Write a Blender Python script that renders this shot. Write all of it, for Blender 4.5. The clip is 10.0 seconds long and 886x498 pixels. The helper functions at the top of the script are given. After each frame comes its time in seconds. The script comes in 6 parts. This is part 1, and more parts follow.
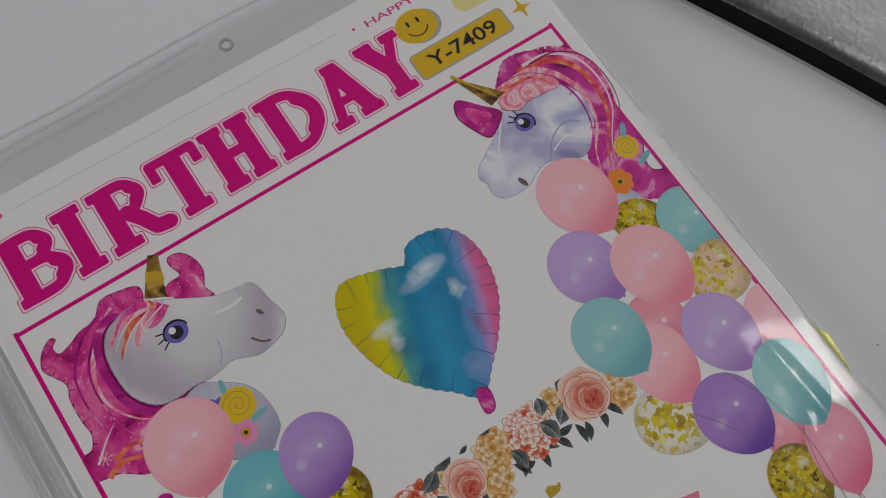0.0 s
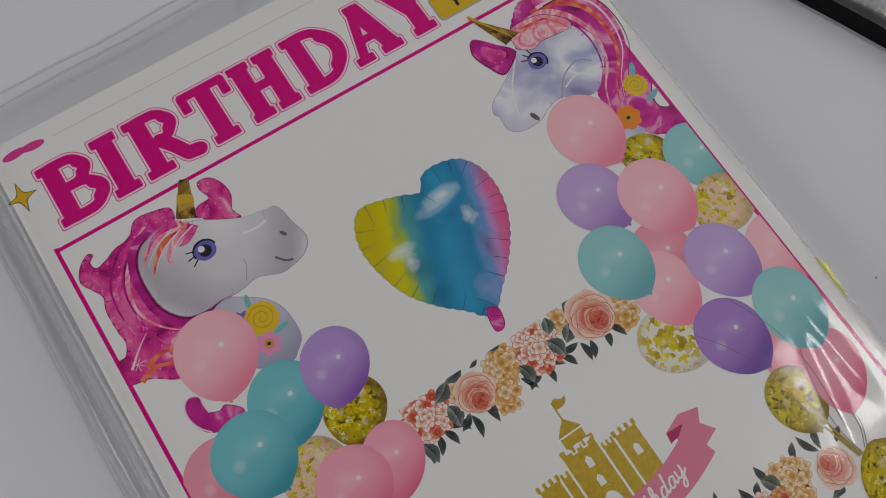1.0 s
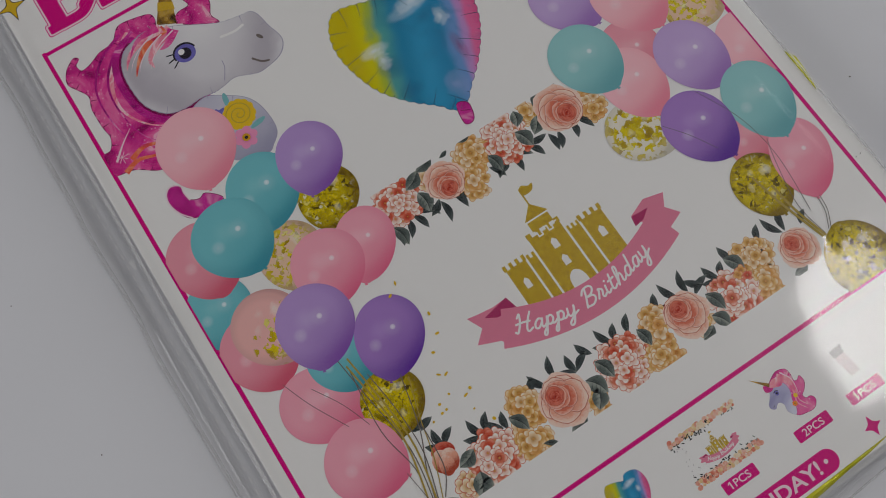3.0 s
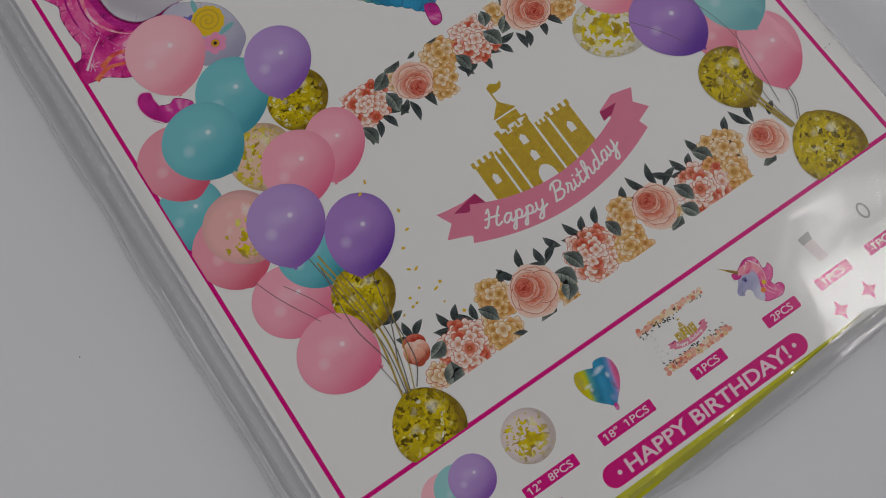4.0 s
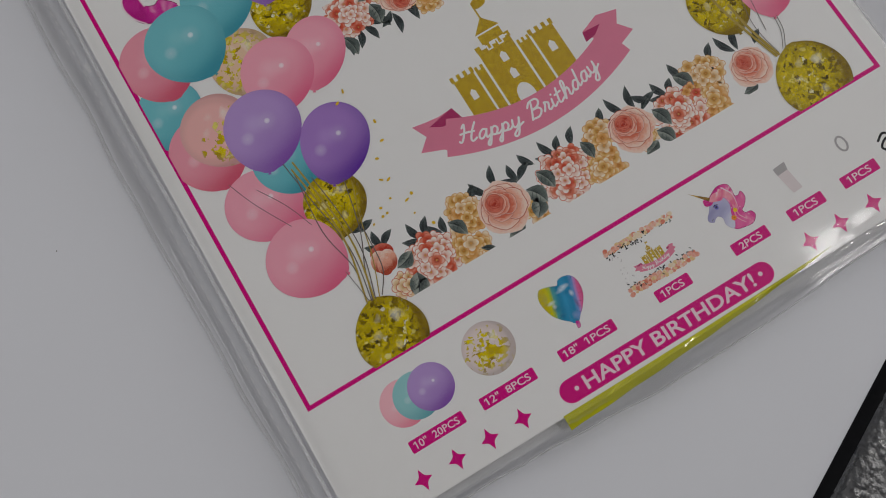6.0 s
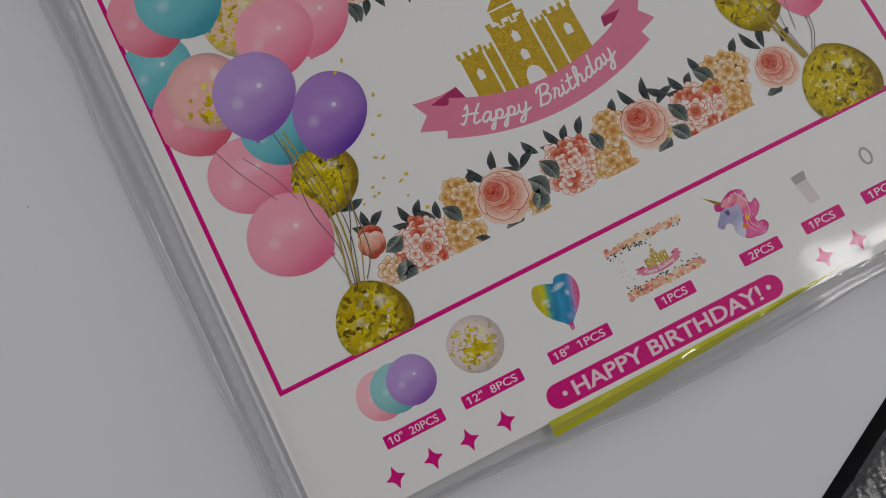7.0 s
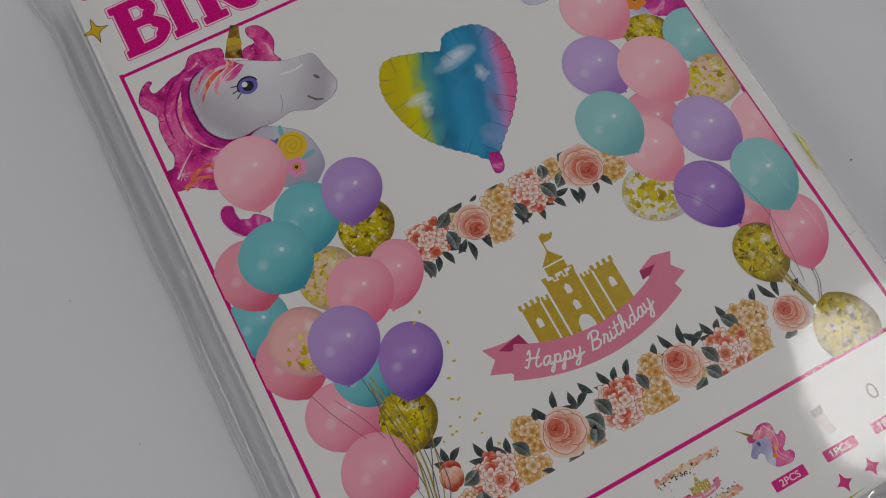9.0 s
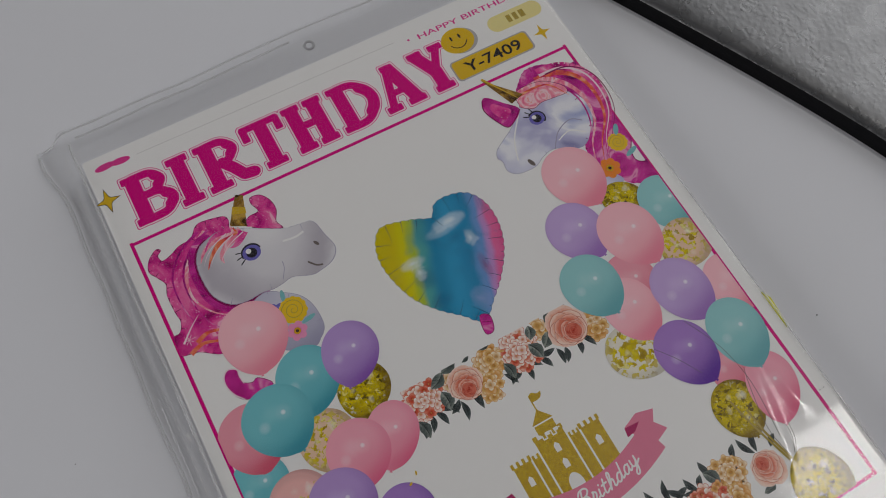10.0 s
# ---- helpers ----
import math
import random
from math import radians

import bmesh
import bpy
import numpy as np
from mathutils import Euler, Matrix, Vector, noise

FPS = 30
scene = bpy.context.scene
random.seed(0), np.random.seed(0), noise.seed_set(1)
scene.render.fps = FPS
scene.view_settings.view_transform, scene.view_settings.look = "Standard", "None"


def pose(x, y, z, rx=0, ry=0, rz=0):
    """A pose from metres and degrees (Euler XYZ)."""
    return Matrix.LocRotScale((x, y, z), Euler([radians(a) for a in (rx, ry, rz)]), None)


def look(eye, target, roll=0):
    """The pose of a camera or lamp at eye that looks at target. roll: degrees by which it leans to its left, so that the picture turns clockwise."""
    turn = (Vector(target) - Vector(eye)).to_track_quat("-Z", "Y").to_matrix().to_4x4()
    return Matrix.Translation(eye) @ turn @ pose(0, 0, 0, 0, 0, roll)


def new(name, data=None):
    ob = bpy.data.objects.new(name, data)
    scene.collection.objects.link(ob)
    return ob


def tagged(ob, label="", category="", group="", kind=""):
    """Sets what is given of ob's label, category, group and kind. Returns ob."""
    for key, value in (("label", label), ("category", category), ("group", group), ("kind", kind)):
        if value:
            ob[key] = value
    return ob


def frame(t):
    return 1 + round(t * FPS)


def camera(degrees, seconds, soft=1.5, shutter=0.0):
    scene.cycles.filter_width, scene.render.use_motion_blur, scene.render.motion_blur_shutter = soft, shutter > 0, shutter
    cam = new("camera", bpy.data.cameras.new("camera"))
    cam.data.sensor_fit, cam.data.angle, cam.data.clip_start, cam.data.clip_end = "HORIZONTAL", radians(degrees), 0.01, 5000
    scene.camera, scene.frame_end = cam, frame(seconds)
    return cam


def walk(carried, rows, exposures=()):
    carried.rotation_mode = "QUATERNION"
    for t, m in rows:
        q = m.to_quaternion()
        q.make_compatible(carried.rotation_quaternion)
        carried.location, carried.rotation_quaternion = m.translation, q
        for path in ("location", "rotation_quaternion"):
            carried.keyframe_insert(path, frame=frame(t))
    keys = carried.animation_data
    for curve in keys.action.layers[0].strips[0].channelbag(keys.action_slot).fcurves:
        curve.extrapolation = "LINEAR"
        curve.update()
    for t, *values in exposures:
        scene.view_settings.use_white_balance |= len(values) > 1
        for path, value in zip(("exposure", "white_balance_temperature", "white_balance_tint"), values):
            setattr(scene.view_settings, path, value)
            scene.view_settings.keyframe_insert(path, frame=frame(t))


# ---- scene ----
cam = camera(57.6, 10.0, 0.95)
PATH = [
    (0, (0.075, 0.117, 0.269), (0.495, 0.543, -1.639), 10.7),
    (0.5, (0.067, 0.107, 0.274), (0.468, 0.546, -1.636), 9.2),
    (1, (0.062, 0.093, 0.276), (0.429, 0.538, -1.639), 6.6),
    (1.5, (0.059, 0.078, 0.278), (0.389, 0.511, -1.646), 4.5),
    (2, (0.051, 0.06, 0.273), (0.355, 0.498, -1.655), 1.9),
    (2.5, (0.05, 0.046, 0.271), (0.323, 0.474, -1.663), -0.5),
    (4, (0.043, 0.0, 0.263), (0.25, 0.389, -1.688), -6.3),
    (4.5, (0.045, -0.009, 0.263), (0.223, 0.358, -1.694), -9.2),
    (5, (0.047, -0.016, 0.262), (0.202, 0.345, -1.698), -11.7),
    (5.5, (0.046, -0.023, 0.262), (0.18, 0.338, -1.701), -13.2),
    (7, (0.051, -0.02, 0.246), (0.151, 0.28, -1.729), -8.4),
    (7.5, (0.046, -0.016, 0.235), (0.159, 0.294, -1.738), -6.3),
    (8, (0.047, -0.012, 0.233), (0.178, 0.299, -1.738), -3.5),
    (8.5, (0.046, 0.006, 0.271), (0.218, 0.383, -1.685), -2.8),
    (9, (0.042, 0.031, 0.296), (0.297, 0.509, -1.629), 0.1),
    (9.5, (0.047, 0.051, 0.308), (0.366, 0.605, -1.587), 1.4),
    (10, (0.047, 0.052, 0.323), (0.447, 0.695, -1.528), 3.1),
]
walk(cam, [(t, look(eye, target, roll)) for t, eye, target, roll in PATH],
     [(0, -0.46), (1.5, -0.43), (2.5, -0.51), (4, -0.50), (5.5, -0.43), (7.5, -0.45), (8.5, -0.48), (9.5, -0.55), (10, -0.55)])

# ---- light ----
TABLE = -0.012                      # height of the white board's top; the card's face lies at z = 0
world = bpy.data.worlds.new("room_air")
scene.world = world
world.use_nodes = True
world.node_tree.nodes["Background"].inputs[0].default_value = (0.9, 0.95, 1.0, 1)
world.node_tree.nodes["Background"].inputs[1].default_value = 0.8
LAMP = Vector((1.46, -0.36, 2.57))
lamp_data = bpy.data.lights.new("ceiling_lamp_light", "AREA")
lamp_data.shape, lamp_data.size, lamp_data.size_y, lamp_data.energy = "RECTANGLE", 0.34, 0.42, 15.0
lamp_data.color = (1.0, 0.97, 0.945)
lamp_light = new("ceiling_lamp_light", lamp_data)
lamp_light.matrix_world = look(LAMP, (LAMP.x, LAMP.y, 0.0))

window_data = bpy.data.lights.new("unseen_window_daylight", "AREA")
window_data.shape, window_data.size, window_data.size_y, window_data.energy = "RECTANGLE", 1.9, 2.1, 26.0
window_data.color = (0.985, 0.97, 0.98)
# west lamp: an added fill that brightens the left side
west_fill_data = window_data.copy()
west_fill_data.size, west_fill_data.size_y, west_fill_data.energy = 1.6, 1.1, 20.0
west_fill = new("unseen_window_daylight", west_fill_data)
west_fill.matrix_world = look((-1.96, 0.0, 0.9), (0.0, 0.0, 0.9))
window_light = new("unseen_window_daylight", window_data)
window_light.matrix_world = look((2.26, 0.85, 1.48), (0.0, 0.85, 1.48))

# ---- small tools ----
MM = 0.001
rng = random.Random(7)


class Nodes:
    """A short way to write a node material."""

    def __init__(self, name):
        self.mat = bpy.data.materials.new(name)
        self.mat.use_nodes = True
        self.tree = self.mat.node_tree
        self.bsdf = self.tree.nodes["Principled BSDF"]
        self.out = self.tree.nodes["Material Output"]

    def put(self, kind, **sets):
        node = self.tree.nodes.new(kind)
        for key, value in sets.items():
            if key == "op":
                node.operation = value
            elif key == "blend":
                node.data_type, node.blend_type = "RGBA", value
        return node

    def link(self, a, b):
        self.tree.links.new(a, b)

    def value(self, op, a, b=None, clamp=False):
        node = self.put("ShaderNodeMath", op=op)
        node.use_clamp = clamp
        for k, v in enumerate((a, b)):
            if v is None:
                continue
            if isinstance(v, (int, float)):
                node.inputs[k].default_value = v
            else:
                self.link(v, node.inputs[k])
        return node.outputs[0]

    def ramp(self, fac, stops, smooth=True):
        node = self.put("ShaderNodeValToRGB")
        node.color_ramp.interpolation = "EASE" if smooth else "LINEAR"
        els = node.color_ramp.elements
        while len(els) < len(stops):
            els.new(0.5)
        for el, (pos, col) in zip(els, stops):
            el.position = pos
            el.color = (*col, 1) if isinstance(col, tuple) else (col, col, col, 1)
        self.link(fac, node.inputs[0])
        return node.outputs[0]

    def mix(self, fac, a, b, blend="MIX"):
        node = self.put("ShaderNodeMix", blend=blend)
        for socket, v in ((node.inputs[0], fac), (node.inputs[6], a), (node.inputs[7], b)):
            if isinstance(v, (int, float)):
                socket.default_value = v
            elif isinstance(v, tuple):
                socket.default_value = (*v, 1)
            else:
                self.link(v, socket)
        return node.outputs[2]

    def place(self, kind="Object"):
        return self.put("ShaderNodeTexCoord").outputs[kind]

    def noise(self, scale, detail=4.0, where=None, rough=0.5, distort=0.0):
        node = self.put("ShaderNodeTexNoise")
        node.inputs["Scale"].default_value, node.inputs["Detail"].default_value = scale, detail
        node.inputs["Roughness"].default_value, node.inputs["Distortion"].default_value = rough, distort
        self.link(where or self.place(), node.inputs["Vector"])
        return node.outputs["Fac"]

    def voronoi(self, scale, where=None, feature="F1", out="Distance"):
        node = self.put("ShaderNodeTexVoronoi")
        node.feature = feature
        node.inputs["Scale"].default_value = scale
        self.link(where or self.place(), node.inputs["Vector"])
        return node.outputs[out]

    def bump(self, height, strength, distance):
        node = self.put("ShaderNodeBump")
        node.inputs["Strength"].default_value, node.inputs["Distance"].default_value = strength, distance
        self.link(height, node.inputs["Height"])
        self.link(node.outputs[0], self.bsdf.inputs["Normal"])

    def done(self, colour=None, rough=0.5, metal=0.0, spec=0.5):
        if isinstance(colour, tuple):
            self.bsdf.inputs["Base Color"].default_value = (*colour, 1)
        elif colour is not None:
            self.link(colour, self.bsdf.inputs["Base Color"])
        if isinstance(rough, (int, float)):
            self.bsdf.inputs["Roughness"].default_value = rough
        else:
            self.link(rough, self.bsdf.inputs["Roughness"])
        self.bsdf.inputs["Metallic"].default_value = metal
        self.bsdf.inputs["Specular IOR Level"].default_value = spec
        return self.mat

    def from_spot(self, x, y):
        """Distance from the place (x, y) of a printed shape's own square of -1 to 1."""
        sub = self.put("ShaderNodeVectorMath", op="SUBTRACT")
        self.link(self.place("UV"), sub.inputs[0])
        sub.inputs[1].default_value = (x, y, 0)
        length = self.put("ShaderNodeVectorMath", op="LENGTH")
        self.link(sub.outputs[0], length.inputs[0])
        return length.outputs["Value"]


INK_ROUGH, INK_SPEC = 0.5, 0.08


def ink(name, colour, vary=0.12, scale=900):
    """Flat printing ink with a fine uneven grain."""
    n = Nodes(name)
    fleck = n.noise(scale, 3)
    dark = tuple(c * (1 - vary) for c in colour)
    return n.done(n.mix(fleck, dark, tuple(min(1, c * (1 + vary)) for c in colour)), INK_ROUGH, 0, INK_SPEC)


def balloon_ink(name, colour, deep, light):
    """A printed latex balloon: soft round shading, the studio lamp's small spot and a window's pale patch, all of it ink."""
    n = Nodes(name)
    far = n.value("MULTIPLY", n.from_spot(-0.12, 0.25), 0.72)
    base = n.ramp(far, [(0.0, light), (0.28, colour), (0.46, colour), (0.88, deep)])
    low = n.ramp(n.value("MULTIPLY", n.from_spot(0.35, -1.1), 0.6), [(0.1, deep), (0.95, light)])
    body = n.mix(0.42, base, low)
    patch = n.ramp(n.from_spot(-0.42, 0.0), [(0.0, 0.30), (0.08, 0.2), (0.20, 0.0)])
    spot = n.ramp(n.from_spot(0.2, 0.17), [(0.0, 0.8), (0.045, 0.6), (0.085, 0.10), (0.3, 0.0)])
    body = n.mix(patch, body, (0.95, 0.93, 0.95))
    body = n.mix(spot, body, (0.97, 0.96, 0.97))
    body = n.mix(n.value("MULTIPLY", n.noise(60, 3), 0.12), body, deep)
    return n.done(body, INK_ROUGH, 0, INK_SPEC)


def confetti_ink(name, scale, ground, seethrough, heap=None):
    """A printed foil-confetti balloon: shreds of gold, dark gaps, pale glints; heap: where most of the shreds lie."""
    n = Nodes(name)
    warp = n.put("ShaderNodeVectorMath", op="ADD")
    n.link(n.place(), warp.inputs[0])
    wob = n.put("ShaderNodeTexNoise")
    wob.inputs["Scale"].default_value, wob.inputs["Detail"].default_value = 420, 2
    n.link(n.place(), wob.inputs["Vector"])
    small = n.put("ShaderNodeVectorMath", op="SCALE")
    small.inputs["Scale"].default_value = 0.0045
    n.link(wob.outputs["Color"], small.inputs[0])
    n.link(small.outputs[0], warp.inputs[1])
    cell = n.voronoi(scale, warp.outputs[0], "F1", "Color")
    sep = n.put("ShaderNodeSeparateColor")
    n.link(cell, sep.inputs[0])
    shred = n.ramp(sep.outputs[0], [(0.0, (0.05, 0.035, 0.0)), (0.10, (0.20, 0.14, 0.0)), (0.24, (0.50, 0.38, 0.0)), (0.60, (0.68, 0.52, 0.0)), (0.91, (0.78, 0.61, 0.004)), (0.97, (0.82, 0.74, 0.25)), (1.0, (0.84, 0.83, 0.72))], False)
    if seethrough:
        shred = n.ramp(sep.outputs[0], [(0.0, (0.34, 0.22, 0.01)), (0.3, (0.64, 0.48, 0.002)), (0.8, (0.76, 0.62, 0.004)), (1.0, (0.82, 0.74, 0.25))], False)
    edge = n.voronoi(scale, warp.outputs[0], "DISTANCE_TO_EDGE")
    shred = n.mix(n.ramp(edge, [(0.0, 0.3 if seethrough else 0.55), (0.07, 0.0)]), shred, (0.10, 0.065, 0.003))
    tone = n.ramp(n.noise(150, 3, None, 0.6, 1.5), [(0.36, 0.1 if seethrough else 0.4), (0.48, 0.0)])
    shred = n.mix(tone, shred, (0.32, 0.22, 0.003))
    if seethrough:
        thin = seethrough
        gap_at = sep.outputs[1]
        if heap:
            gap_at = n.value("ADD", gap_at, n.value("SUBTRACT", 0.55, n.value("MULTIPLY", n.from_spot(*heap), 0.75)))
        gap = n.ramp(gap_at, [(thin - 0.02, 1.0), (thin + 0.02, 0.0)])
        shred = n.mix(gap, shred, ground)
    rim = n.ramp(n.from_spot(-0.14, 0.10), [(0.62, 0.0), (0.86, 0.35), (1.1, 0.8)])
    shred = n.mix(rim, shred, tuple(0.65 * c for c in ground) if seethrough else (0.17, 0.10, 0.008))
    for x, y, wide, k in ((0.36, 0.36, 0.20, 0.6), (-0.32, 0.12, 0.14, 0.35), (0.08, -0.42, 0.14, 0.35), (-0.1, 0.5, 0.12, 0.3)):
        ragged = n.value("ADD", n.from_spot(x, y), n.value("MULTIPLY", n.value("SUBTRACT", n.noise(330, 3), 0.5), 0.35))
        shred = n.mix(n.ramp(ragged, [(0.0, k), (wide * 0.6, 0.5 * k), (wide, 0.0)]), shred, (0.90, 0.89, 0.82))
    return n.done(shred, INK_ROUGH, 0, INK_SPEC)


def foil_ink(name, stops, scale=75, distort=2.2, flecks=0.0):
    """Printed picture of crumpled foil: bands of tone that swim along the shape."""
    n = Nodes(name)
    tone = n.noise(scale, 3, None, 0.5, distort)
    body = n.ramp(tone, stops)
    if flecks:
        spark = n.ramp(n.voronoi(520), [(0.0, 1.0), (0.13, 0.5), (0.2, 0.0)])
        body = n.mix(n.value("MULTIPLY", spark, flecks), body, (0.95, 0.75, 0.85))
    return n.done(body, INK_ROUGH, 0, INK_SPEC)


def round_foil(name, light, middle, dark):
    """Printed picture of a plump foil form, whose first coordinate runs from its lit crown to its shaded side."""
    n = Nodes(name)
    sep = n.put("ShaderNodeSeparateXYZ")
    n.link(n.place("UV"), sep.inputs[0])
    out = n.value("ADD", sep.outputs[0], n.value("MULTIPLY", n.value("SUBTRACT", n.noise(55, 3, None, 0.5, 0.6), 0.5), 0.28))
    return n.done(n.ramp(out, [(0.1, light), (0.5, middle), (0.85, dark), (1.0, middle)]), INK_ROUGH, 0, INK_SPEC)


def petal_ink(name, inner, outer, rim=None, stops=(0.05, 0.6, 0.97)):
    """Petals, whose first coordinate runs from the flower's heart outwards."""
    n = Nodes(name)
    sep = n.put("ShaderNodeSeparateXYZ")
    n.link(n.place("UV"), sep.inputs[0])
    veins = n.noise(900, 4, None, 0.6, 1.5)
    along = n.value("ADD", sep.outputs[0], n.value("MULTIPLY", n.value("SUBTRACT", veins, 0.5), 0.5))
    body = n.ramp(along, [(stops[0], inner), (stops[1], outer), (stops[2], rim or outer)])
    return n.done(body, INK_ROUGH, 0, INK_SPEC)


PAPER = Nodes("coated_white_card")
fib = PAPER.noise(260, 6)
PAPER.bump(PAPER.noise(45, 3), 0.05, 0.0006)
PAPER.done(PAPER.mix(fib, (0.83, 0.82, 0.80), (0.87, 0.86, 0.845)), 0.45, 0, 0.15)
PAPER = PAPER.mat
MAGENTA = ink("magenta_ink", (0.68, 0.0, 0.21), 0.06)
ROSE_INK = ink("rose_outline_ink", (0.72, 0.05, 0.28), 0.08)
PALE_INK = ink("pale_pink_ink", (0.88, 0.68, 0.74), 0.04)
WHITE_INK = ink("white_ink", (0.84, 0.83, 0.82), 0.02)
BLACK_INK = ink("black_ink", (0.025, 0.022, 0.03), 0.2)
LINE_INK = ink("thin_grey_line_ink", (0.16, 0.13, 0.12), 0.2)
FAINT_INK = ink("faint_grey_ink", (0.50, 0.47, 0.47), 0.1)
YELLOW_INK = ink("golden_yellow_ink", (0.72, 0.46, 0.02), 0.1)
LEMON_INK = ink("pale_lemon_ink", (0.80, 0.70, 0.30), 0.06)
SHADE_INK = ink("grey_shadow_ink", (0.42, 0.40, 0.40), 0.1)
STRING_INK = ink("gold_string_ink", (0.42, 0.31, 0.06), 0.3)
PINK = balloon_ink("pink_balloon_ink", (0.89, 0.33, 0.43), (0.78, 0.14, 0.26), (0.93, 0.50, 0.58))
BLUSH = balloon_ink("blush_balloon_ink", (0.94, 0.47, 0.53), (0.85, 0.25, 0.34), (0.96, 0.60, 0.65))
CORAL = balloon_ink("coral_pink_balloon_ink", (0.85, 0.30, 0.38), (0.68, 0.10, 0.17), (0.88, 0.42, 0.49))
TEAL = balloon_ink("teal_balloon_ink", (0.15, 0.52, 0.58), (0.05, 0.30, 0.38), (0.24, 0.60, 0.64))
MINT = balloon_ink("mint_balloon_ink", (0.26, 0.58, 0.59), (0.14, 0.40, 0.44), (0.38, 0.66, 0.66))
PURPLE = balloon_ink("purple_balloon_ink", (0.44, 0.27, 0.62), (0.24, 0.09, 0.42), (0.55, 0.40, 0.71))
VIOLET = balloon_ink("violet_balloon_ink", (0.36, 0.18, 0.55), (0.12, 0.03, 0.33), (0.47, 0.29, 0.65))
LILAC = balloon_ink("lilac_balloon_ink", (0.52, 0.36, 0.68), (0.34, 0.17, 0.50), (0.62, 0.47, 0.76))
GOLD_SHREDS = confetti_ink("gold_confetti_ink", 800, (0.8, 0.7, 0.4), 0.0)
CLEAR_SHREDS = confetti_ink("clear_confetti_ink", 480, (0.81, 0.76, 0.64), 0.55, (-0.1, -0.1))
PINK_SHREDS = confetti_ink("pink_confetti_ink", 420, (0.86, 0.47, 0.44), 0.80, (0.30, -0.45))
HEAP_SHREDS = confetti_ink("heaped_confetti_ink", 800, (0.78, 0.66, 0.63), 0.60, (0.05, -0.35))
DOT_SHREDS = confetti_ink("dotted_confetti_ink", 620, (0.80, 0.55, 0.38), 0.5)
MANE = foil_ink("pink_foil_ink", [(0.26, (0.30, 0.004, 0.12)), (0.38, (0.62, 0.02, 0.24)), (0.50, (0.76, 0.06, 0.31)), (0.60, (0.82, 0.15, 0.38)), (0.66, (0.90, 0.44, 0.58)), (0.71, (0.74, 0.07, 0.27)), (0.8, (0.56, 0.02, 0.20))], 80, 1.3, 0.6)
MANE_LIGHT = foil_ink("coral_foil_ink", [(0.3, (0.80, 0.12, 0.28)), (0.48, (0.87, 0.30, 0.38)), (0.6, (0.90, 0.60, 0.66)), (0.72, (0.82, 0.22, 0.15))], 110, 2.5)
MANE_DEEP = foil_ink("deep_magenta_foil_ink", [(0.28, (0.16, 0.002, 0.10)), (0.42, (0.46, 0.01, 0.22)), (0.55, (0.64, 0.03, 0.32)), (0.63, (0.80, 0.30, 0.52)), (0.70, (0.50, 0.01, 0.22))], 62, 1.2)
MANE_ORANGE = foil_ink("orange_red_foil_ink", [(0.3, (0.62, 0.03, 0.10)), (0.5, (0.82, 0.14, 0.06)), (0.68, (0.88, 0.42, 0.25))], 90, 2.0)
WHITE_FOIL = round_foil("white_foil_ink", (0.80, 0.79, 0.80), (0.69, 0.67, 0.70), (0.48, 0.45, 0.50))
SILVER_FOIL = foil_ink("silver_lilac_foil_ink", [(0.26, (0.24, 0.23, 0.44)), (0.42, (0.46, 0.45, 0.65)), (0.54, (0.66, 0.66, 0.78)), (0.62, (0.82, 0.82, 0.87)), (0.74, (0.38, 0.42, 0.66))], 34, 0.5)
HORN_INK = foil_ink("bronze_horn_ink", [(0.34, (0.06, 0.03, 0.012)), (0.5, (0.26, 0.14, 0.025)), (0.62, (0.55, 0.34, 0.06))], 160, 1.0)
HORN_BAND = ink("gold_band_ink", (0.62, 0.40, 0.03), 0.2)
EYE_INK = ink("blue_violet_ink", (0.16, 0.14, 0.48), 0.2)
MARIGOLD = petal_ink("marigold_ink", (0.62, 0.30, 0.01), (0.80, 0.52, 0.02))
POPPY = petal_ink("orange_flower_ink", (0.75, 0.12, 0.02), (0.85, 0.25, 0.03))
PINKFLOWER = petal_ink("pink_flower_ink", (0.60, 0.10, 0.35), (0.84, 0.30, 0.50))
LEAF_DARK = petal_ink("slate_leaf_ink", (0.012, 0.016, 0.02), (0.075, 0.092, 0.092), (0.30, 0.33, 0.30))
LEAF_GREY = petal_ink("grey_green_leaf_ink", (0.025, 0.034, 0.034), (0.11, 0.135, 0.125), (0.30, 0.33, 0.29))
LEAF_AQUA = ink("aqua_leaf_ink", (0.20, 0.48, 0.50), 0.2)
FLORET_WHITE = petal_ink("white_floret_ink", (0.66, 0.20, 0.13), (0.86, 0.66, 0.57), (0.89, 0.83, 0.78))
FLORET_CORAL = petal_ink("coral_floret_ink", (0.34, 0.025, 0.012), (0.70, 0.18, 0.10), (0.84, 0.48, 0.38))
FLORET_RED = petal_ink("red_floret_ink", (0.38, 0.02, 0.012), (0.66, 0.10, 0.05), (0.78, 0.27, 0.18))
FLORET_GOLD = petal_ink("gold_floret_ink", (0.40, 0.15, 0.01), (0.72, 0.42, 0.13), (0.84, 0.66, 0.40))
FLORET_AMBER = petal_ink("amber_floret_ink", (0.45, 0.15, 0.02), (0.72, 0.36, 0.10), (0.80, 0.52, 0.26))
FLORET_CREAM = petal_ink("cream_floret_ink", (0.50, 0.25, 0.07), (0.80, 0.58, 0.34), (0.87, 0.77, 0.62))
ROSE_OUT = petal_ink("rose_outer_ink", (0.44, 0.07, 0.035), (0.80, 0.37, 0.26), (0.89, 0.68, 0.57), (0.36, 0.70, 1.0))
